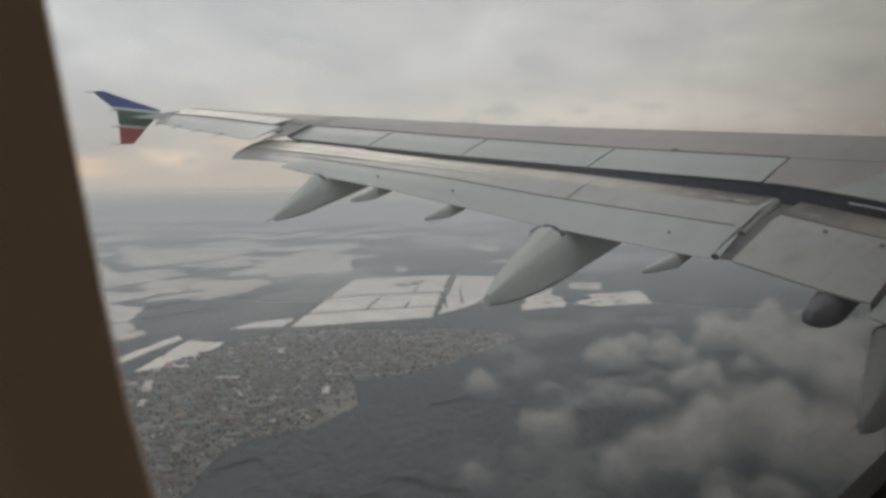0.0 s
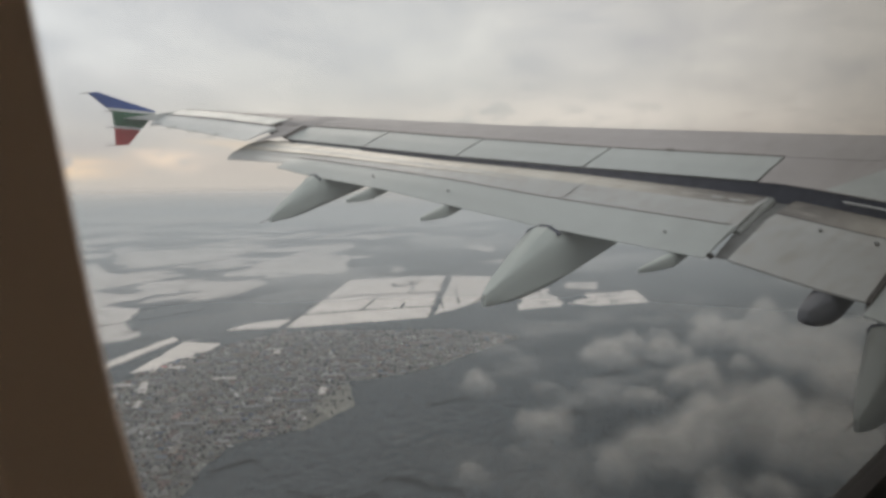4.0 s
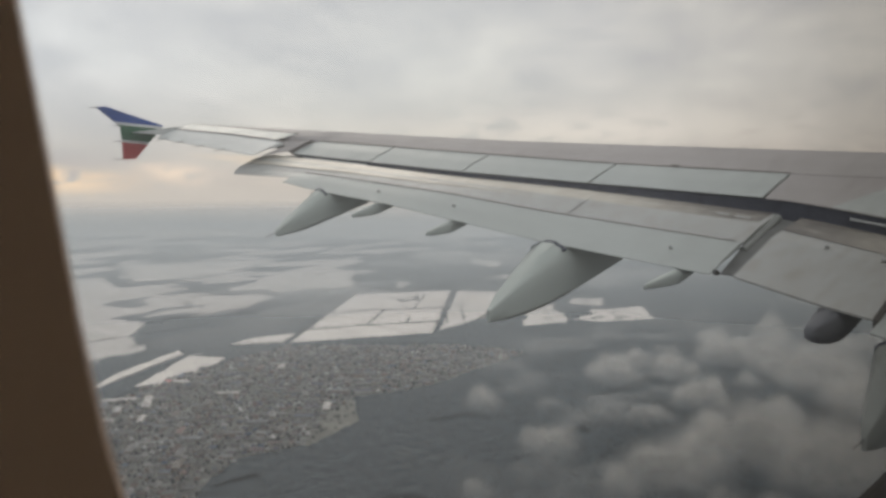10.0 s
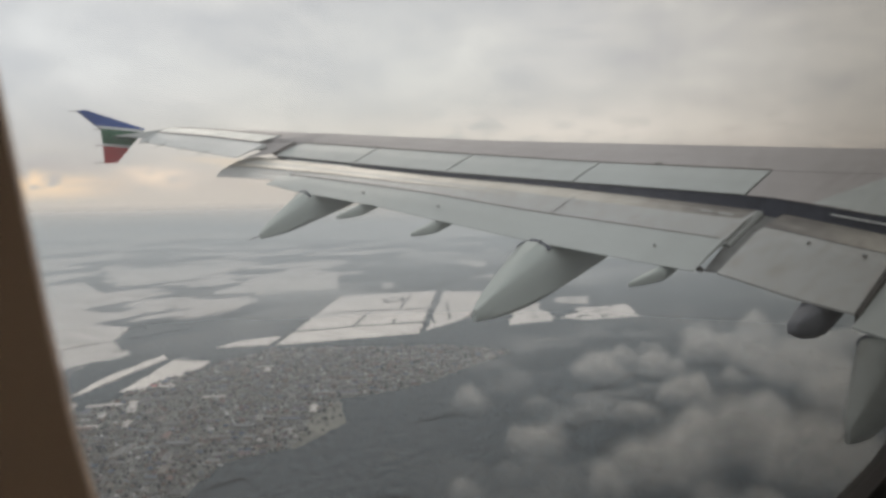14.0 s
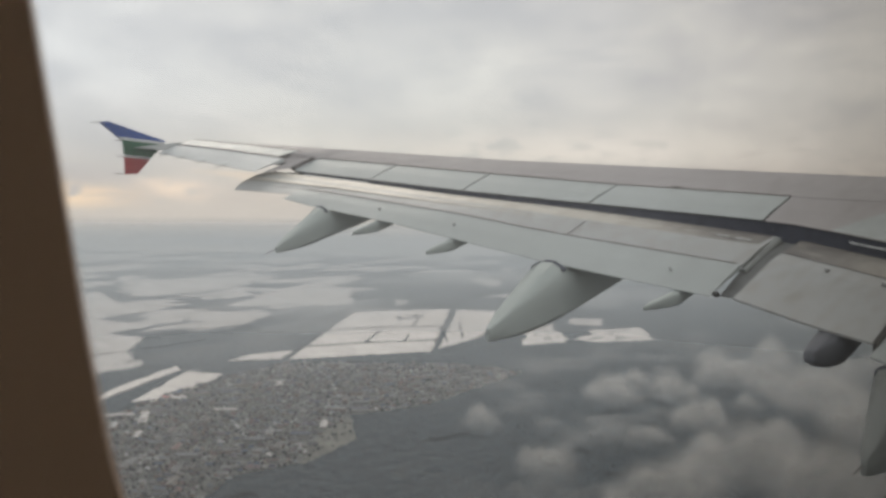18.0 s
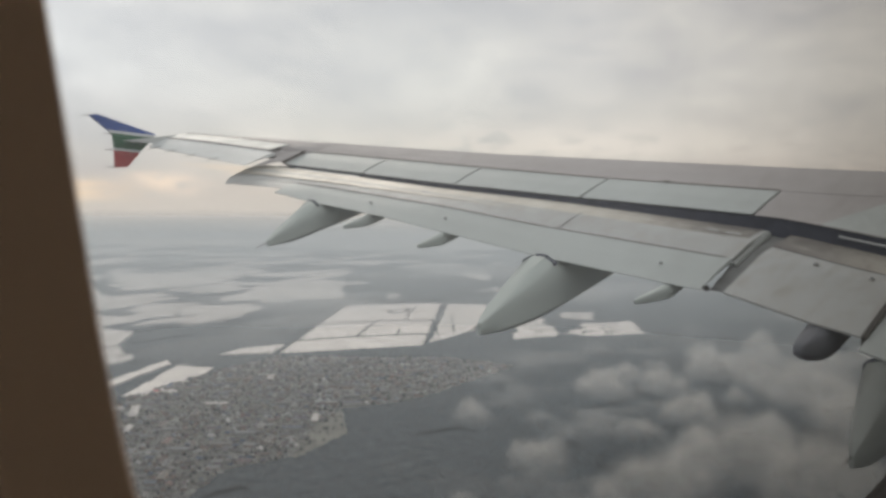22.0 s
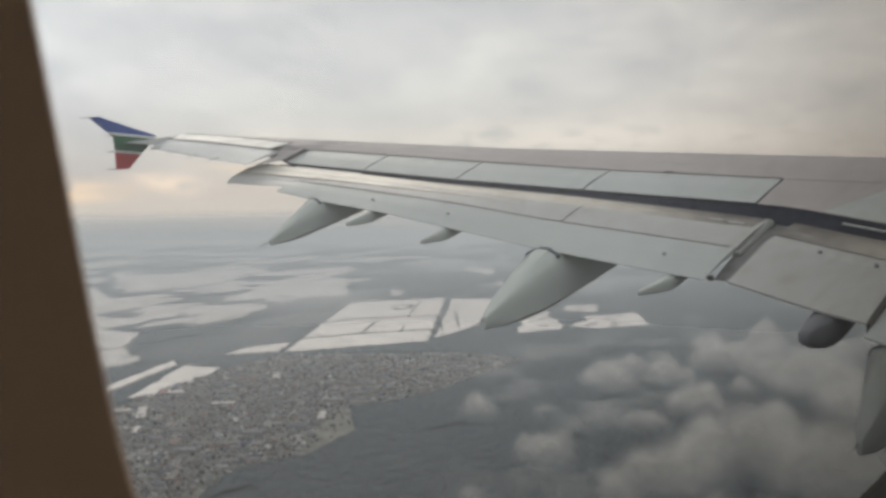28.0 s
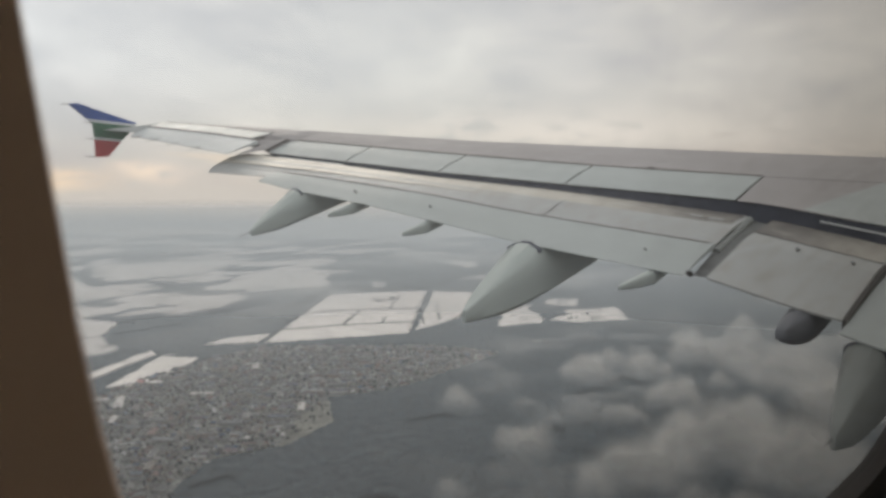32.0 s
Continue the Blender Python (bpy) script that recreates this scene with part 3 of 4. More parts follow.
def fairing(y, joint, tip, depth, width, run, slope, wick=False, tip_depth=0.10, blunt=False, coat=None):
    """A canoe fairing under the flap: joint and tip are (x, z) of its upper edge; it runs forward under the flap."""
    (xj, zj), (xt, zt) = joint, tip
    rings = []
    secs = []
    for k in np.linspace(0, 1, 9):
        x = xt + (xj - xt) * k
        top = zt + (zj - zt) * (k ** (0.75 if blunt else 0.95))
        bot_tip, bot_j = zt - tip_depth, zj - depth
        bot = bot_tip + (bot_j - bot_tip) * k - (0.06 if not blunt else 0.1) * depth * math.sin(math.pi * k)
        w = width * (0.12 + 0.88 * k ** 0.8)
        if blunt:
            w = width * (0.34 + 0.66 * k)
        secs.append((x, top, bot, w))
    for k in np.linspace(0.12, 1, 8):
        x = xj + run * k
        s = 1 - 0.85 * k ** 2
        bot = zj - depth + slope * run * k
        secs.append((x, bot + depth * s * 0.8, bot, width * (1 - 0.6 * k ** 2)))
    def ring_at(x, top, bot, w, grow=0.0):
        # a flat crowned top, leaning flat sides and a narrower rounded keel
        h = top - bot
        half, c = w / 2 + grow, min(0.10 * w + 0.32 * max(0.0, w - 0.35 * width), 0.3 * h)
        right = [(0.0, top + grow + 0.02 * w), (max(0.4 * half, half - 1.6 * c), top + grow + 0.010 * w), (half - c, top + grow - 0.02 * c), (half - 0.3 * c, top - 0.32 * c + grow), (half, top - c), (half * 0.96, top - 0.5 * h), (half * 0.88, top - 0.86 * h), (half * 0.55, bot + 0.03 * h), (0.0, bot - grow)]
        left = [(-cy, z) for cy, z in right[-2:0:-1]]
        return [wing_at(y + cy, x, z) for cy, z in right + left]

    rings = [ring_at(*q) for q in secs]
    ob = part("flap_track_fairing" if depth > 0.3 else "tab_fairing", loft(rings), coat or FAIRING, wing, smooth=75 if blunt else 40)
    if depth > 0.4:
        # dark patch paints the flap's shadow onto the top of the fairing
        patch = []
        for mix in (0.72, 0.86, 1.0):
            q = tuple((1 - mix) * a + mix * b for a, b in zip(secs[7], secs[8]))
            ring = ring_at(*q, 0.003)
            arc = [Vector((p.x, p.y, max(p.z, q[1] - 0.10 * (q[1] - q[2])))) for p in ring[11:] + ring[:6]]
            patch.append(arc + [p - Vector((0, 0, 0.02)) for p in arc[::-1]])
        part("fairing_shade", loft(patch), DARK, ob, "dark patch painting the flap's shadow on the fairing")
    if wick:
        part("static_wick", rod(wing_at(y, xt + 0.03, zt - 0.02), wing_at(y + 0.03, xt - 0.17, zt - 0.10), 0.008, 6, 0.004), SEAL, ob)
    return ob


fairing(12.30, (-9.30, -0.13), (-10.07, -0.74), 0.51, 0.46, 1.6, 0.33, True, 0.09)
fairing(8.42, (-8.30, -0.76), (-9.38, -1.54), 0.76, 0.58, 2.2, 0.31, True, 0.15)
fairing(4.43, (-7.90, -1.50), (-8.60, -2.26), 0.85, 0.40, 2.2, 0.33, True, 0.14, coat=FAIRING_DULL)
fairing(5.13, (-7.70, -1.27), (-8.19, -1.45), 0.36, 0.31, 1.2, 0.33, False, 0.10, True, coat=FAIRING_DARK)
for y, x, z in ((11.22, -9.43, -0.51), (9.92, -9.11, -0.725), (6.82, -8.53, -1.185)):
    xb, zb = flap_back(y)
    fairing(y, (xb + 0.03, zb - 0.02), (x, z + 0.03), 0.17, 0.13, 0.5, 0.35, False, 0.045)
for y in (11.35, 10.05, 7.05):
    x, z = between(tab_front, flap_back, 0.55, 0.02)(y)
    bm = bmesh.new()
    box(bm, wing_at(y, x, z + 0.012), (0.07, 0.032, 0.026), Matrix.Rotation(radians(28), 4, "Y"))
    bmesh.ops.bevel(bm, geom=bm.edges[:], offset=0.008, segments=2, affect="EDGES")
    part("tab_fitting", bm, FITTING, outer, "small grey metal fitting")

# wing tip cap and the three-coloured tip fence
part("wing_tip_cap", loft([[wing_at(y, x, z) for x, z in ((-8.75 + d, 1.12 - d), (-9.4, 1.10 - d), (-9.95, 1.02 - d), (-10.58 + d * 2, 0.915), (-9.9, 0.88 + d), (-9.2, 0.95 + d))] for y, d in ((16.8, 0.0), (16.93, 0.01), (17.0, 0.05))]), PALE_PANEL, wing)


def make_fence():
    outline = [(-11.12, 1.365), (-10.97, 1.392), (-10.45, 1.24), (-9.89, 1.084), (-10.02, 0.90), (-10.14, 0.78), (-10.32, 0.56), (-10.44, 0.425), (-10.66, 0.411), (-10.67, 0.75), (-10.70, 1.03), (-10.82, 1.13)]

    def slice_(lo, hi, mat, label):
        bm = bmesh.new()
        face = bm.faces.new([bm.verts.new(wing_at(17.02, x, z)) for x, z in outline])
        r = bmesh.ops.extrude_face_region(bm, geom=[face])
        bmesh.ops.translate(bm, verts=[v for v in r["geom"] if isinstance(v, bmesh.types.BMVert)], vec=(0, 0.07, 0))
        tilt = Vector((0.06, 0, 1)).normalized()
        for h, sign in ((lo, -1), (hi, 1)):
            if h is not None:
                cut = bmesh.ops.bisect_plane(bm, geom=bm.verts[:] + bm.edges[:] + bm.faces[:], plane_co=wing_at(17.0, -10.6, h), plane_no=tilt * sign, clear_outer=True)
                bmesh.ops.holes_fill(bm, edges=[e for e in cut["geom_cut"] if isinstance(e, bmesh.types.BMEdge)])
        part("tip_fence_" + label.split()[0] + "_band", bm, mat, wing, label)

    slice_(1.10, None, BLUE, "blue painted top of the wing tip fence")
    slice_(1.055, 1.10, WHITE, "white stripe across the wing tip fence")
    slice_(0.775, 1.055, GREEN, "green painted middle of the wing tip fence")
    slice_(0.735, 0.775, WHITE, "white stripe across the wing tip fence")
    slice_(None, 0.735, RED, "red painted foot of the wing tip fence")


make_fence()
for (xa, za), (xb, zb) in (((-11.08, 1.37), (-11.28, 1.345)), ((-10.7, 1.05), (-10.86, 1.04)), ((-10.67, 0.75), (-10.84, 0.745)), ((-10.64, 0.42), (-10.86, 0.415))):
    part("static_wick", rod(wing_at(17.05, xa, za), wing_at(17.05, xb, zb), 0.008, 6, 0.004), SEAL, wing)

# ---------------------------------------------------------------- cabin window and fuselage
NOSE_UP = radians(8.0)
INNER, OUTER = 0.05, 0.09


def window_ring(u0, u1, v0, v1, r, y, n=30):
    pts = []
    q = r + 0.02
    for cu, cv, a0, r in ((u1 - r, v1 - r, 0, r), (u0 + q, v1 - q, 90, q), (u0 + q - 0.012, v0 + q - 0.012, 180, q - 0.012), (u1 - r, v0 + r, 270, r)):
        for k in range(n):
            a = radians(a0 + 90 * k / (n - 1))
            u, v = cu + r * math.cos(a), cv + r * math.sin(a)
            pts.append(Vector((u * math.cos(NOSE_UP) - v * math.sin(NOSE_UP), y, u * math.sin(NOSE_UP) + v * math.cos(NOSE_UP))))
    return pts


U0, U1, V0, V1 = 0.0147, 0.375, -0.139, 0.24


def grow(d, y, r=0.12):
    return window_ring(U0 - d, U1 + d, V0 - d, V1 + d, r + d, y)


def tube_y(z, r):
    """How far out the fuselage wall of radius r lies at a height."""
    return -1.75 + math.sqrt(r * r - (z + 0.5) ** 2)


def border(r):
    """The outer border of the wall panel, bent to the tube, with as many points as the window's ring."""
    out = []
    for p in grow(0.0, 0.0):
        c = Vector((0.17, 0, 0.06))
        d = p - c
        q = c + d * (0.52 / max(abs(d.x), abs(d.z)))
        out.append(Vector((q.x, tube_y(q.z, r), q.z)))
    return out


wall = part("wall_cabin", loft([grow(0.006, INNER + 0.012), grow(0.1, INNER + 0.010), border(1.84), border(1.93)], cap=False), TRIM, None)
tagged(wall, "brown shaded plastic cabin side wall", "wall", kind="structure")
window = empty("cabin_window", (0.15, INNER, 0.05))
tagged(window, "rounded cabin window with a shaded brown surround", "window", kind="structure")
part("window_rim", loft([grow(0.03, INNER + 0.010), grow(0.020, INNER + 0.002), grow(0.008, INNER - 0.002), grow(0.001, INNER), grow(0.0, INNER + 0.003)], cap=False), TRIM, window, "rounded brown plastic rim", smooth=True)
part("reveal", loft([grow(0.0, INNER + 0.003), grow(0.003, INNER + 0.025), grow(0.004, OUTER)], cap=False), RUBBER, window, "dark inner reveal", smooth=True)
part("gasket", loft([grow(0.006, OUTER - 0.004), grow(-0.004, OUTER - 0.002), grow(-0.006, OUTER + 0.004), grow(0.018, OUTER + 0.012)], cap=False), RUBBER, window, "dark rubber gasket", smooth=True)
part("outer_frame", loft([grow(0.018, OUTER + 0.012), grow(0.05, OUTER + 0.02), grow(0.09, OUTER + 0.024), grow(0.12, OUTER + 0.01)], cap=False), RUBBER, window, "dark frame between the panes and the skin", smooth=True)
for y in (OUTER + 0.002,):
    # two faces of one thin sheet, both turned to the cabin
    pts = [p - window.location for d in (0.0, 0.004) for p in grow(0.003, y + d)]
    half = len(pts) // 2
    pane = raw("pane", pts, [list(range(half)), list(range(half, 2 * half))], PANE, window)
    pane["label"] = "clear acrylic pane with a faint smeared film"
    pane.visible_shadow = False


TUBE = Matrix.Translation((0, -1.75, -0.5)) @ Matrix.Rotation(-NOSE_UP, 4, "Y")


def tube(r, xs, reach, n=72):
    """A tube along the cabin, left open at this window and at an unseen opening added across the aisle."""
    bm = bmesh.new()
    rows = [[bm.verts.new(TUBE @ Vector((x, r * math.sin(a), r * math.cos(a)))) for a in np.linspace(0, 2 * math.pi, n, endpoint=False)] for x in xs]
    for r0, r1 in zip(rows, rows[1:]):
        for j in range(n):
            k = (j + 1) % n
            c = (r0[j].co + r1[k].co) / 2
            near = c.y > -1 and -0.26 < c.x < reach and -0.34 < c.z < 0.46
            # unseen opening, added and sized to let daylight onto the window rim
            across = c.y < -2.5 and -1.7 < c.x < -0.15 and -0.45 < c.z < 0.9
            if not near and not across:
                bm.faces.new((r0[j], r1[j], r1[k], r0[k]))
    return bm


along = np.linspace(-1.8, 1.8, 31)
tagged(part("wall_fuselage", tube(1.975, np.concatenate([np.linspace(-9, -2.2, 14), along, np.linspace(2.2, 21, 38)]), 1.0), FUSELAGE_SKIN, None, smooth=True), "white painted aircraft fuselage skin", "fuselage", kind="structure")
tagged(part("wall_lining", tube(1.88, along, 0.58), CABIN_PALE, None, smooth=True), "plain pale curved cabin lining, open at the window and an added daylight opening", "wall", kind="structure")


def make_cabin():
    """Plain surfaces that close the cabin before and behind the camera."""
    for name, x, label in (("wall_aft", -1.76, "plain cabin partition"), ("wall_fore", 1.76, "plain cabin partition")):
        bm = bmesh.new()
        bmesh.ops.create_cone(bm, cap_ends=True, segments=72, radius1=1.87, radius2=1.87, depth=0.05, matrix=TUBE @ Matrix.Translation((x, 0, 0)) @ Matrix.Rotation(radians(90), 4, "Y"))
        tagged(part(name, bm, CABIN_PALE), label, "wall", kind="structure")
    bm = bmesh.new()
    box(bm, TUBE @ Vector((0, 0, -0.65)), (3.45, 3.45, 0.05), Matrix.Rotation(-NOSE_UP, 4, "Y"))
    tagged(part("floor", bm, CABIN_PALE), "plain pale cabin floor", "floor", kind="structure")


make_cabin()

# ---------------------------------------------------------------- the land below
LAND = -350.0


def flat(x, y, h=0.0):
    return Vector((x, y, LAND + h))


bm = bmesh.new()
bmesh.ops.create_grid(bm, x_segments=40, y_segments=40, size=9000, matrix=Matrix.Translation((0, 0, LAND)))
tagged(part("ground", bm, GROUND), "winter woodland and snowy plain under haze", "ground", kind="structure")


def rough_edge(corners, step=25.0, wobble=6.0, seed=0.0):
    out = []
    for (xa, ya), (xb, yb) in zip(corners, corners[1:] + corners[:1]):
        n = max(1, int(math.hypot(xb - xa, yb - ya) / step))
        for i in range(n):
            x, y = xa + (xb - xa) * i / n, ya + (yb - ya) * i / n
            v = noise.noise_vector((x * 0.02, y * 0.02, seed))
            out.append((x + v.x * wobble, y + v.y * wobble))
    return out


def field(name, corners, mat, h, label, category, wobble=6.0):
    bm = bmesh.new()
    top = bm.faces.new([bm.verts.new(flat(x, y, h)) for x, y in rough_edge(corners, 25.0, wobble, h)])
    r = bmesh.ops.extrude_face_region(bm, geom=[top])
    bmesh.ops.translate(bm, verts=[v for v in r["geom"] if isinstance(v, bmesh.types.BMVert)], vec=(0, 0, -h - 0.5))
    return tagged(part(name, bm, mat), label, category, kind="structure")


FIELDS = [
    ([(846, 1485), (1157, 1366), (1658, 1867), (1368, 1994)], 4), ([(1190, 1381), (1391, 1439), (1747, 1750), (1665, 1845)], 8),
    ([(1531, 1275), (1560, 1200), (1703, 1138), (1843, 1279), (1716, 1329)], 28), ([(1383, 1293), (1500, 1249), (1685, 1466), (1576, 1463)], 22), ([(1732, 1443), (1776, 1356), (1889, 1443), (1810, 1500)], 20), ([(2269, 2475), (2203, 2202), (2375, 2341), (2395, 2502)], 50), ([(1966, 2038), (2017, 1958), (2094, 2049)], 30),
    ([(465, 1331), (534, 1298), (673, 1436), (622, 1490)], 10), ([(385, 1350), (417, 1369), (622, 1520), (630, 1557), (480, 1450)], 8),
    ([(739, 1541), (835, 1495), (905, 1560), (815, 1573)], 6), ([(431, 1732), (606, 1781), (790, 2023), (905, 2938), (640, 2876), (420, 2200)], 30),
    ([(711, 2265), (842, 2039), (1064, 2438), (880, 2578)], 40), ([(1107, 2322), (1441, 2117), (1744, 2543), (1385, 2581)], 25), ([(950, 2700), (1300, 2750), (1700, 3100), (1100, 3300)], 60),
]
for i, (corners, wob) in enumerate(FIELDS):
    # far fields take the dimmer snow, so distance haze is in their colour
    field("snow_field", corners, SNOW if Vector(corners[0]).length < 2000 and corners[0][1] < 1700 else SNOW_DULL, 1.0 + 0.25 * i, "flat white snow field with ragged edges", "field", wob)
for i, corners in enumerate(([(715, 2287), (929, 2376), (1280, 2593), (1283, 2452), (923, 2233), (739, 2167)], [(659, 2016), (784, 2084), (924, 2098), (855, 1959), (693, 1918)], [(634, 1774), (781, 1791), (850, 1897), (716, 1871)], [(1647, 2383), (2069, 2861), (2570, 3248), (3058, 3387), (2945, 2990), (2317, 2528), (2134, 2133), (1723, 1934), (1561, 1972), (1446, 2060)], [(954, 1951), (1078, 2113), (1280, 2272), (1326, 2072), (1403, 2061), (1232, 1925), (998, 1802)])):
    field("wood_strip", corners, GROUND, 5.0 + 0.3 * i, "dark strip of bare woodland between snow fields", "woodland", 30)
TOWN = [(150, 1230), (330, 1215), (480, 1320), (669, 1407), (819, 1455), (1100, 1246), (1160, 1081), (1004, 1044), (825, 1009), (707, 1039), (640, 930), (530, 885), (433, 898), (358, 827), (200, 640), (60, 900)]
field("town_ground", TOWN, TOWN_GROUND, 0.5, "snowy yards and gardens of a small town", "ground", 12)


GLADE = [(506, 871), (626, 986), (697, 1026), (640, 925), (539, 877)]
field("rough_meadow", GLADE, MEADOW, 0.9, "dull olive rough grass at the wood's edge", "meadow", 10)


def road(pts, width, mat, label, h=1.2):
    bm = bmesh.new()
    rows = []
    fine = []
    for (xa, ya), (xb, yb) in zip(pts, pts[1:]):
        for i in range(8):
            fine.append(Vector((xa + (xb - xa) * i / 8, ya + (yb - ya) * i / 8)))
    fine.append(Vector(pts[-1]))
    for i, p in enumerate(fine):
        d = (fine[min(i + 1, len(fine) - 1)] - fine[max(i - 1, 0)]).normalized()
        s = Vector((-d.y, d.x)) * width / 2
        rows.append([bm.verts.new(flat(p.x + s.x * k, p.y + s.y * k, z)) for k, z in ((1.3, 0.2), (1, h), (-1, h), (-1.3, 0.2))])
    for a, b in zip(rows, rows[1:]):
        for i in range(3):
            bm.faces.new((a[i], a[i + 1], b[i + 1], b[i]))
    return tagged(part("road", bm, mat), label, "road", kind="structure")


road([(560, 1490), (734, 1518), (1139, 1296), (1309, 1128), (1480, 960)], 12, ROAD, "grey ploughed highway along the town's edge", 1.6)
road([(400, 930), (430, 892), (479, 825), (521, 742), (562, 676), (640, 560)], 3.0, SNOW_GREY, "snow-covered track through the wood")
for pts, wide in (([(330, 1150), (359, 1121), (364, 996), (373, 905)], 5), ([(364, 1040), (440, 985), (519, 1021), (707, 1106), (961, 1109), (1090, 1085)], 4), ([(707, 1106), (800, 1230), (880, 1400)], 4), ([(519, 1021), (560, 1180), (669, 1400)], 4), ([(240, 1215), (359, 1121)], 6)):
    road(pts, wide, SNOW_GREY, "snow-dusted street between the houses", 1.0)
road([(846, 1485), (1368, 1994)], 5, TREES, "dark ditch line beside a snow field", 2.0)


def inside(x, y, poly):
    hit = False
    for (xa, ya), (xb, yb) in zip(poly, poly[1:] + poly[:1]):
        if (ya > y) != (yb > y) and x < (xb - xa) * (y - ya) / (yb - ya) + xa:
            hit = not hit
    return hit


def lattice(gx, gy, size, seed):
    """Smooth noise between -1 and 1 with cells of that size."""
    rng = np.random.RandomState(seed)
    grid = rng.uniform(0, 2 * np.pi, (256, 256))
    x, y = gx / size + 31.7, gy / size + 57.3
    xi, yi = np.floor(x).astype(int), np.floor(y).astype(int)
    fx, fy = x - xi, y - yi
    sx, sy = fx ** 3 * (fx * (fx * 6 - 15) + 10), fy ** 3 * (fy * (fy * 6 - 15) + 10)

    def corner(i, j):
        a = grid[(xi + i) % 256, (yi + j) % 256]
        return np.cos(a) * (fx - i) + np.sin(a) * (fy - j)
    top = corner(0, 0) * (1 - sx) + corner(1, 0) * sx
    low = corner(0, 1) * (1 - sx) + corner(1, 1) * sx
    return (top * (1 - sy) + low * sy) * 1.5


def layers(gx, gy, size, seed, n=4, gain=0.5):
    return sum(lattice(gx, gy, size / 2 ** k, seed + k) * gain ** k for k in range(n))


# ---------------------------------------------------------------- trees, hedges and houses
BIG = FIELDS[0][0]


def in_field(u, v):
    """A place in the large field: u along the highway, v away from it."""
    a, b, c, d = (Vector(p) for p in BIG)
    p = (a * (1 - u) + b * u) * (1 - v) + (d * (1 - u) + c * u) * v
    return p.x, p.y


def tree_mesh(name, spots, label, category="trees", mat=None):
    """Bare winter trees, each an uneven tapering crown on a short stem, joined into one."""
    rng = random.Random(len(spots))
    verts, faces = [], []
    for x, y, h in spots:
        n = len(verts)
        w = h * rng.uniform(0.28, 0.5)
        a0 = rng.uniform(0, 6.3)
        for k, (r, z) in enumerate(((0.12, 0.0), (1.0, rng.uniform(0.35, 0.5)), (0.6, rng.uniform(0.7, 0.85)))):
            for i in range(5):
                a = a0 + i * 1.2566 + k * 0.6
                q = r * w * rng.uniform(0.7, 1.2)
                verts.append((x + q * math.cos(a), y + q * math.sin(a), LAND + h * z))
        verts.append((x, y, LAND + h))
        for k in (0, 5):
            for i in range(5):
                j = (i + 1) % 5
                faces += [(n + k + i, n + k + j, n + k + 5 + j, n + k + 5 + i)]
        faces += [(n + 10 + i, n + 10 + (i + 1) % 5, n + 15) for i in range(5)]
    return tagged(raw(name, verts, faces, mat or TREES), label, category, kind="stuff")


def hedge(pts, label, gap=1.5, h=(3.2, 5.0), loose=0.6, seed=1):
    rng = random.Random(seed)
    spots = []
    for (xa, ya), (xb, yb) in zip(pts, pts[1:]):
        n = max(1, int(math.hypot(xb - xa, yb - ya) / gap))
        for i in range(n):
            if rng.random() < 0.88:
                spots.append((xa + (xb - xa) * i / n + rng.gauss(0, loose), ya + (yb - ya) * i / n + rng.gauss(0, loose), rng.uniform(*h)))
    tree_mesh("hedgerow", spots, label, "hedge")


hedge([in_field(0, 0.2), in_field(0.5, 0.22), in_field(1.0, 0.2)], "dark bare hedgerow across a snow field", seed=2)
hedge([in_field(0.0, 0.52), in_field(0.35, 0.55), in_field(1, 0.5)], "dark bare hedgerow across a snow field", seed=3)
hedge([in_field(0.44, 0.22), in_field(0.47, 0.54)], "dark bare hedgerow across a snow field", seed=4)
hedge([in_field(0.74, 0.21), in_field(0.75, 0.32)], "dark bare hedgerow across a snow field", seed=5)
hedge([in_field(0.72, 0.54), in_field(0.74, 0.9)], "dark bare hedgerow across a snow field", seed=6)
hedge([in_field(1.0, 0.0), in_field(1.0, 1.0)], "dark bare hedgerow beside a snow field", 4.5, (2.5, 4.5), 3.0, 7)
hedge([in_field(0.0, 0.0), in_field(0.0, 1.0)], "dark bare hedgerow beside a snow field", 4.5, (2.5, 4.5), 3.0, 8)
hedge([in_field(0.52, 0.80), in_field(0.56, 0.72), in_field(0.63, 0.74), in_field(0.7, 0.78), in_field(0.66, 0.84), in_field(0.56, 0.85)], "ring of dark trees round a farmstead", 3.0, (4, 6.5), 5.0, 9)
hedge([in_field(0.08, 0.53), in_field(0.22, 0.58)], "dark clump of bushes in a snow field", 4.0, (2, 3.5), 5.0, 10)
hedge([(1260, 1430), (1420, 1640)], "dark bare hedgerow across a snow field", 2.0, (2.6, 4.2), 1.0, 11)
hedge([(1330, 1450), (1500, 1650)], "dark bare hedgerow across a snow field", 2.0, (2.6, 4.2), 1.0, 12)
for k, (x, y) in enumerate(((1600, 1240), (1650, 1200), (1700, 1260), (1760, 1270), (1560, 1380), (1500, 1310), (1620, 1440), (1790, 1420), (1640, 1290))):
    hedge([(x - 25, y - 8), (x + 25, y + 12)], "dark clump of bare trees among snow patches", 3.0, (3, 6), 9.0, 40 + k)
hedge([(760, 1556), (870, 1520)], "dark bare hedgerow across a snow field", 2.0, (2.6, 4.2), 1.0, 13)
hedge([(520, 1310), (640, 1440)], "dark bare trees along the town's edge", 5, (2.5, 4.5), 9, 14)
hedge([(734, 1505), (1139, 1283), (1309, 1115)], "dark bare trees along the highway", 5, (2.5, 4), 5, 15)


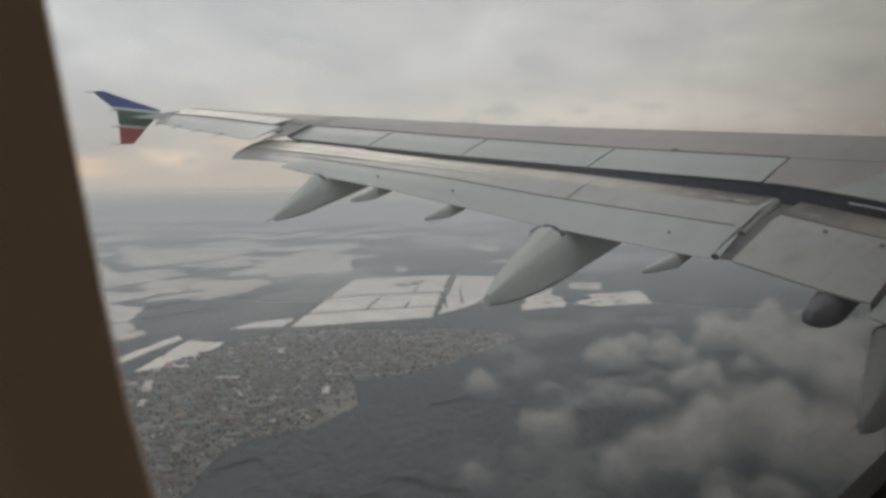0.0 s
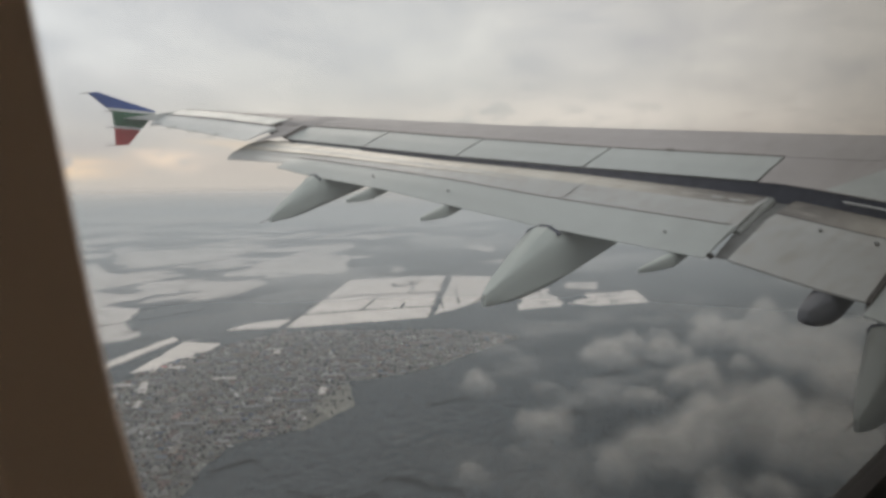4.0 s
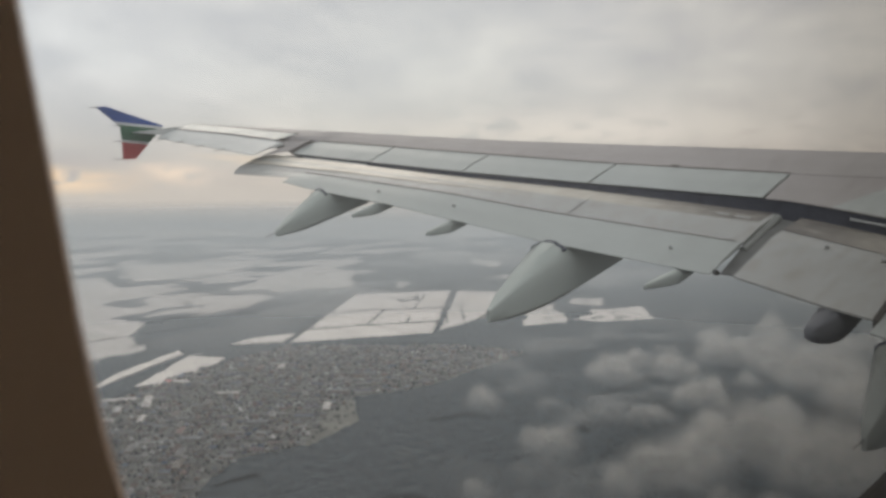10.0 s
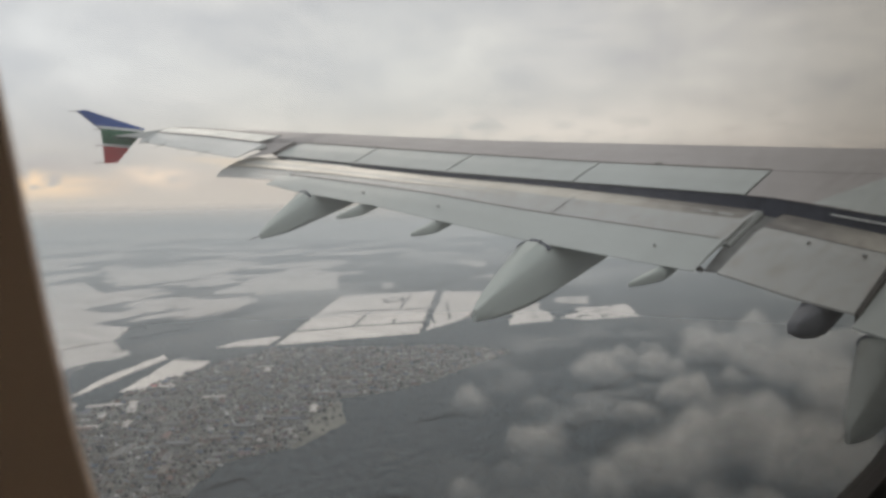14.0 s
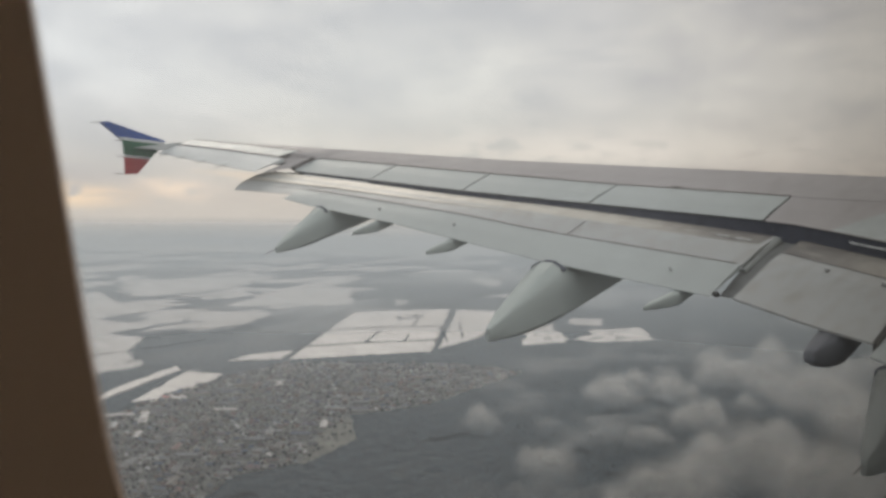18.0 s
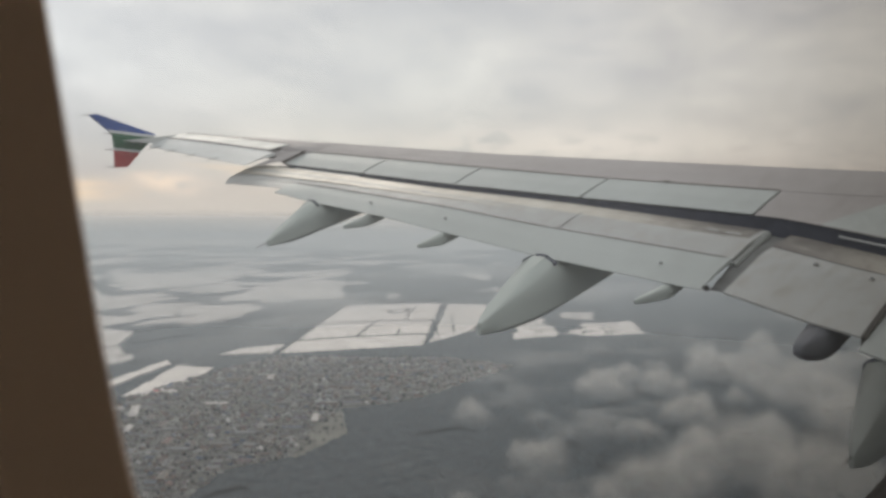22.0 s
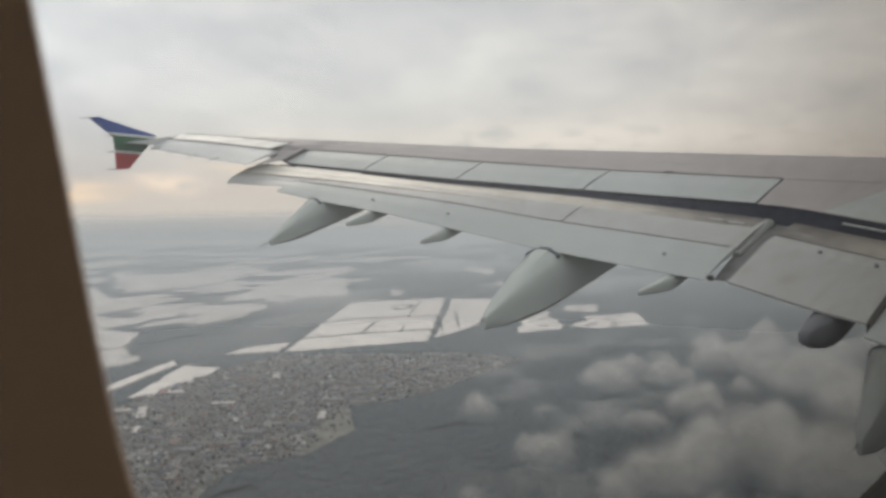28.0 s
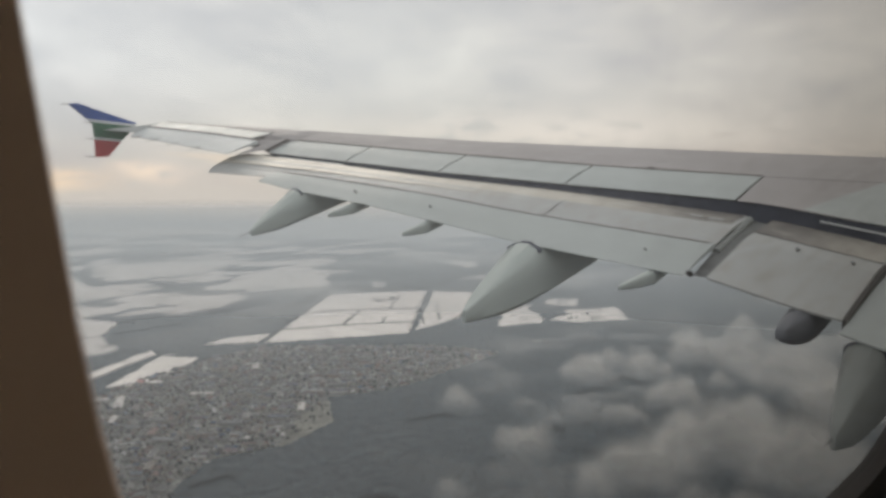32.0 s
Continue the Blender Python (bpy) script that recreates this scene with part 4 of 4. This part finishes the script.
def inside_all(px, py, poly):
    hit = np.zeros(px.shape, dtype=bool)
    for (xa, ya), (xb, yb) in zip(poly, poly[1:] + poly[:1]):
        if ya != yb:
            hit ^= ((ya > py) != (yb > py)) & (px < (xb - xa) * (py - ya) / (yb - ya) + xa)
    return hit


def make_forest():
    """One uneven canopy of bare crowns, left open over town and fields."""
    rng = np.random.RandomState(21)
    gx, gy = np.meshgrid(np.arange(150, 1960, 6.0), np.arange(220, 1800, 6.0), indexing="ij")
    open_ = inside_all(gx, gy, TOWN)
    for corners, _ in FIELDS:
        open_ |= inside_all(gx, gy, corners)
    d = np.hypot(gx, gy)
    wood = ~open_ & (d > 560) & (d < 2150)
    core = wood.copy()
    core[1:-1, 1:-1] &= wood[:-2, 1:-1] & wood[2:, 1:-1] & wood[1:-1, :-2] & wood[1:-1, 2:]
    glade = layers(gx, gy, 150, 300, 3)
    h = np.where(core, np.clip(3.0 + 1.4 * lattice(gx, gy, 22, 310) + rng.uniform(-1.0, 1.0, gx.shape), 0.4, 6), 0.3)
    keep = wood & (glade > -0.62)
    gx = gx + rng.uniform(-2, 2, gx.shape)
    gy = gy + rng.uniform(-2, 2, gy.shape)
    idx = np.arange(gx.size).reshape(gx.shape)
    q = keep[:-1, :-1] & keep[1:, :-1] & keep[:-1, 1:] & keep[1:, 1:]
    faces = np.stack([idx[:-1, :-1][q], idx[1:, :-1][q], idx[1:, 1:][q], idx[:-1, 1:][q]], 1)
    used, inv = np.unique(faces, return_inverse=True)
    verts = np.stack([gx.ravel(), gy.ravel(), LAND + h.ravel()], 1)[used]
    tagged(raw("winter_forest", verts.tolist(), inv.reshape(faces.shape).tolist(), GROUND), "dense dark leafless winter forest", "forest", kind="stuff")


make_forest()


def house_parts(w, l, h, pitch):
    """Walls and an overhanging gable roof round the origin."""
    body, roof = bmesh.new(), bmesh.new()
    box(body, (0, 0, h / 2), (w, l, h))
    top = h + w / 2 * pitch
    ends = [[(x, y, z) for x, z in ((-w * 0.58, h - 0.3), (0, top + 0.25), (w * 0.58, h - 0.3), (w * 0.55, h - 0.55), (0, top - 0.1), (-w * 0.55, h - 0.55))] for y in (-l * 0.55, l * 0.55)]
    rb = loft(ends)
    return body, rb


HOUSE_SIZES = [(5.6, 7.6, 3.2, 0.8), (6.4, 9.4, 3.2, 0.6), (5.2, 6.2, 3.8, 1.0), (8.0, 13.0, 3.4, 0.5), (4.0, 5.4, 2.6, 0.7), (9, 27, 6.5, 0.2)]
HOUSE_LABELS = ["small house with a snow-dusted gable roof", "low house with a broad snowy roof", "tall narrow house with a steep roof", "large low house with a wide roof", "small outbuilding with a pitched roof", "long block of flats with a shallow roof"]


def town_plots():
    """House plots along crossing streets, by chance left empty."""
    rng = random.Random(33)
    out = []
    c, s = math.cos(-0.62), math.sin(-0.62)
    for i in range(-110, 190):
        for j in range(-80, 165):
            u, v = i * 9.2 + rng.uniform(-2.4, 2.4), j * 11.2 + rng.uniform(-3.0, 3.0)
            x, y = u * c - v * s + 300, u * s + v * c + 900
            if i % 9 == 0 or j % 6 == 0 or rng.random() < 0.2 or not inside(x, y, TOWN) or inside(x, y, GLADE):
                continue
            kind = rng.choices(range(6), (5, 4, 3, 2.2, 4, 0.5))[0]
            out.append((x, y, -0.62 + rng.choice((0, math.pi / 2)) + rng.gauss(0, 0.08), kind))
    return out


def make_town():
    protos = []
    for (w, l, h, p), label in zip(HOUSE_SIZES, HOUSE_LABELS):
        ob = empty("house", (0, 0, 0))
        tagged(ob, label, "house", group="houses of the town")
        body, roof = house_parts(w, l, h, p)
        part("wall", body, HOUSE_WALL, ob)
        part("roof", roof, HOUSE_ROOF, ob)
        protos.append(ob)
    plots = town_plots()
    near = [q for q in plots if math.hypot(q[0] - 420, q[1] - 960) < 150][:290]
    used = [False] * len(protos)
    for x, y, a, k in near:
        m = Matrix.Translation((x, y, LAND + 0.5)) @ Matrix.Rotation(a, 4, "Z")
        if used[k]:
            copy_thing(protos[k], m)
        else:
            protos[k].matrix_basis, used[k] = m, True
    for ob, u in zip(protos, used):
        if not u:
            ob.matrix_basis = Matrix.Translation((430, 1000, LAND + 0.5))
    rest = set(plots) - set(near)
    for name, which, mat, label in (("town_house_walls", 0, HOUSE_WALL, "walls of many small houses across a town"), ("town_house_roofs", 1, HOUSE_ROOF, "snow-dusted roofs of many small houses")):
        shapes = []
        for size in HOUSE_SIZES:
            bm = house_parts(*size)[which]
            bm.verts.index_update()
            shapes.append(([v.co.copy() for v in bm.verts], [[v.index for v in f.verts] for f in bm.faces]))
            bm.free()
        verts, faces = [], []
        for x, y, a, k in sorted(rest):
            m = Matrix.Translation((x, y, LAND + 0.5)) @ Matrix.Rotation(a, 4, "Z")
            n = len(verts)
            verts += [tuple(m @ v) for v in shapes[k][0]]
            faces += [[n + i for i in f] for f in shapes[k][1]]
        tagged(raw(name, verts, faces, mat), label, "houses", kind="stuff")
    def shed(x, y, a, w, l, h, mat, label):
        ob = empty("warehouse", (x, y, LAND + 0.5))
        ob.rotation_euler = (0, 0, a)
        tagged(ob, label, "warehouse", group="warehouses at the town's edge")
        for name, bm, m in zip(("wall", "roof"), house_parts(w, l, h, 0.12), (HOUSE_WALL, mat)):
            me = bpy.data.meshes.new(name)
            bm.to_mesh(me)
            bm.free()
            me.materials.append(m)
            new(name, me).parent = ob

    for x, y, a, w, l in ((330, 1235, -0.5, 16, 52), (365, 1275, -0.5, 14, 40), (410, 1255, 1.1, 14, 46), (300, 1190, -0.5, 12, 38), (440, 1215, -0.45, 12, 60), (352, 1160, 1.05, 12, 34), (400, 1130, -0.5, 10, 30), (720, 1290, -0.6, 12, 44), (640, 1010, -0.62, 10, 36), (560, 1180, 0.95, 11, 34)):
        shed(x, y, a, w, l, 5.0, SNOW_DULL, "long warehouse with a snow-covered flat roof")
    shed(517, 1322, 0.4, 9, 14, 4.0, RED, "small farm building with a red roof beside a snow field")
    rng = random.Random(5)
    spots = []
    while len(spots) < 2600:
        x, y = rng.uniform(60, 1150), rng.uniform(700, 1460)
        if inside(x, y, TOWN):
            spots.append((x, y, rng.uniform(2.5, 6.5)))
    tree_mesh("garden_trees", spots, "bare garden trees among the houses")


make_town()


# ---------------------------------------------------------------- haze and clouds
def sheet_object(name, gx, gy, gz, thick, mat, label, category):
    live = thick > 0.004
    idx = np.arange(gx.size).reshape(gx.shape)
    quad = live[:-1, :-1] | live[1:, :-1] | live[:-1, 1:] | live[1:, 1:]
    faces = np.stack([idx[:-1, :-1][quad], idx[1:, :-1][quad], idx[1:, 1:][quad], idx[:-1, 1:][quad]], 1)
    used, inv = np.unique(faces, return_inverse=True)
    verts = np.stack([gx.ravel(), gy.ravel(), gz.ravel()], 1)[used]
    me = bpy.data.meshes.new(name)
    me.from_pydata(verts.tolist(), [], inv.reshape(faces.shape).tolist())
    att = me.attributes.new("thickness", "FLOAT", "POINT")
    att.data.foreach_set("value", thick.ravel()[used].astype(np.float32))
    me.polygons.foreach_set("use_smooth", np.ones(len(faces), dtype=bool))
    me.materials.append(mat)
    return tagged(new(name, me), label, category, kind="stuff")


def smooth01(v, a, b):
    k = np.clip((v - a) / (b - a), 0, 1)
    return k * k * (3 - 2 * k)


def soften(v, n):
    for _ in range(n):
        p = np.pad(v, 1, mode="edge")
        v = (p[1:-1, 1:-1] * 2 + p[:-2, 1:-1] + p[2:, 1:-1] + p[1:-1, :-2] + p[1:-1, 2:]) / 6
    return v


LARGEST_HEAPS = [(932, 688, 41), (689, 716, 30), (499, 638, 15), (625, 544, 37), (558, 522, 18), (1022, 646, 40), (1170, 650, 54), (911, 536, 43), (1169, 573, 48), (1144, 479, 78), (1033, 369, 61), (781, 401, 70), (655, 410, 50), (782, 313, 74), (590, 422, 31), (482, 507, 24), (1496, 502, 58), (1423, 695, 41), (687, 568, 20), (798, 533, 29)]


def make_cumulus():
    """Heaped cumulus: each cloud is a heap of round puffs, and shells within shells, thin outside and dense inside, make it soft."""
    step, base = 3.6, -296.0
    xs, ys = np.arange(240, 1560, step), np.arange(180, 1000, step)
    gx, gy = np.meshgrid(xs, ys, indexing="ij")
    rng = np.random.default_rng(8)
    # closed ahead of the wing, broken towards the town
    puffs, heaps, tries = [], [], 0
    largest = list(LARGEST_HEAPS)
    while len(heaps) < 46 and tries < 6000:
        tries += 1
        placed = bool(largest)
        x, y = largest[0][:2] if placed else (rng.uniform(330, 1500), rng.uniform(200, 900))
        m = (x - 0.72 * y - 215) / 420
        m = min(m, 0.75) - 1.5 * float(np.clip((y - 720) / 160, 0, 1)) + 0.35 * float(layers(np.array([x]), np.array([y]), 210, 11, 2)[0])
        if not placed and (m < 0.3 or rng.random() > m):
            continue
        size = largest.pop(0)[2] if placed else rng.uniform(14, 30) + 44 * min(m, 0.8) * rng.random()
        if not placed and any(math.hypot(x - hx, y - hy) < 0.85 * (size + hs) for hx, hy, hs in heaps):
            continue
        heaps.append((x, y, size))
        stretch, lean = rng.uniform(0.7, 1.35), rng.uniform(0, 3.14)
        for _ in range(int(16 + size * 1.1)):
            a, d = rng.uniform(0, 6.283), size * rng.random() ** 0.6
            r = rng.uniform(0.14, 0.40) * size * (1.15 - 0.55 * d / size)
            lift = 0.66 * min(size, 45)  * (1 - (d / size) ** 2) * rng.uniform(0.35, 1.0)
            du, dv = d * math.cos(a) * stretch, d * math.sin(a) / stretch
            puffs.append((x + du * math.cos(lean) - dv * math.sin(lean), y + du * math.sin(lean) + dv * math.cos(lean), base + lift, max(r, 4.5)))
    for k, (scale, dense, blur) in enumerate(((1.75, 0.06, 6), (1.5, 0.10, 4), (1.3, 0.15, 3), (1.14, 0.21, 2), (1.0, 0.28, 2), (0.84, 0.40, 2), (0.66, 0.55, 2))):
        top = np.full_like(gx, base)
        for x, y, z, r in puffs:
            q = r * scale
            i, j, w = int((x - xs[0]) / step), int((y - ys[0]) / step), int(q / step) + 2
            a, b = slice(max(i - w, 0), max(i + w + 1, 0)), slice(max(j - w, 0), max(j + w + 1, 0))
            d = q * q - (gx[a, b] - x) ** 2 - (gy[a, b] - y) ** 2
            top[a, b] = np.maximum(top[a, b], np.where(d > 0, z + np.sqrt(np.maximum(d, 0)), base))
        top = soften(top, blur) + 4.0 * layers(gx, gy, 30, 61, 4, 0.6) * smooth01(top - base, 0, 12)
        veil = smooth01(soften(top, 3) - base, 3.0, 30.0) * dense
        sheet_object("cumulus_bank", gx, gy, top, veil, CLOUD, "soft heaped grey-white cumulus cloud below the wing", "cloud")


make_cumulus()


def make_wisps():
    """Thin shreds between the heaps, over the wood."""
    gx, gy = np.meshgrid(np.arange(300, 1700, 9.0), np.arange(200, 1150, 9.0), indexing="ij")
    n = layers(gx, gy * 1.2, 190, 140, 5, 0.6)
    near = smooth01(gx - 0.72 * gy, 0, 420) * (1 - smooth01(gy, 900, 1120))
    sheet_object("cloud_shreds", gx, gy, -312 + 8 * n, smooth01(n, 0.0, 0.75) * 0.32 * near, CLOUD, "thin torn shreds of cloud over the dark wood", "cloud")


make_wisps()


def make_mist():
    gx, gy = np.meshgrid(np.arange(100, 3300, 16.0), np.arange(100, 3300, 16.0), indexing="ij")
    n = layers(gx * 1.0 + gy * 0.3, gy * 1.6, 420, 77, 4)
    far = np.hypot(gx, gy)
    # torn cloud plus an even veil, growing with distance to stand for haze
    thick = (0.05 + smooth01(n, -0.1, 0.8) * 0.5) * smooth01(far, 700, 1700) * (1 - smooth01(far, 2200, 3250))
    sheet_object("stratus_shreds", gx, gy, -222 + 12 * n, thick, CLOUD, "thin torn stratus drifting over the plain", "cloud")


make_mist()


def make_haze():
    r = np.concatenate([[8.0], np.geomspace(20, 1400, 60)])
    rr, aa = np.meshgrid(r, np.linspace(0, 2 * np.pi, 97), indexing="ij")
    # sheet opacity painted to rise with distance stands in for aerial haze
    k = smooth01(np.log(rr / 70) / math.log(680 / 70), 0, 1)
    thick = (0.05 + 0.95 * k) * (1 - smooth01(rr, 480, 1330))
    sheet_object("haze_layer", rr * np.cos(aa), rr * np.sin(aa), np.full_like(rr, -30.0), thick, HAZE, "grey sheet standing in for winter haze, more opaque into the distance", "haze")


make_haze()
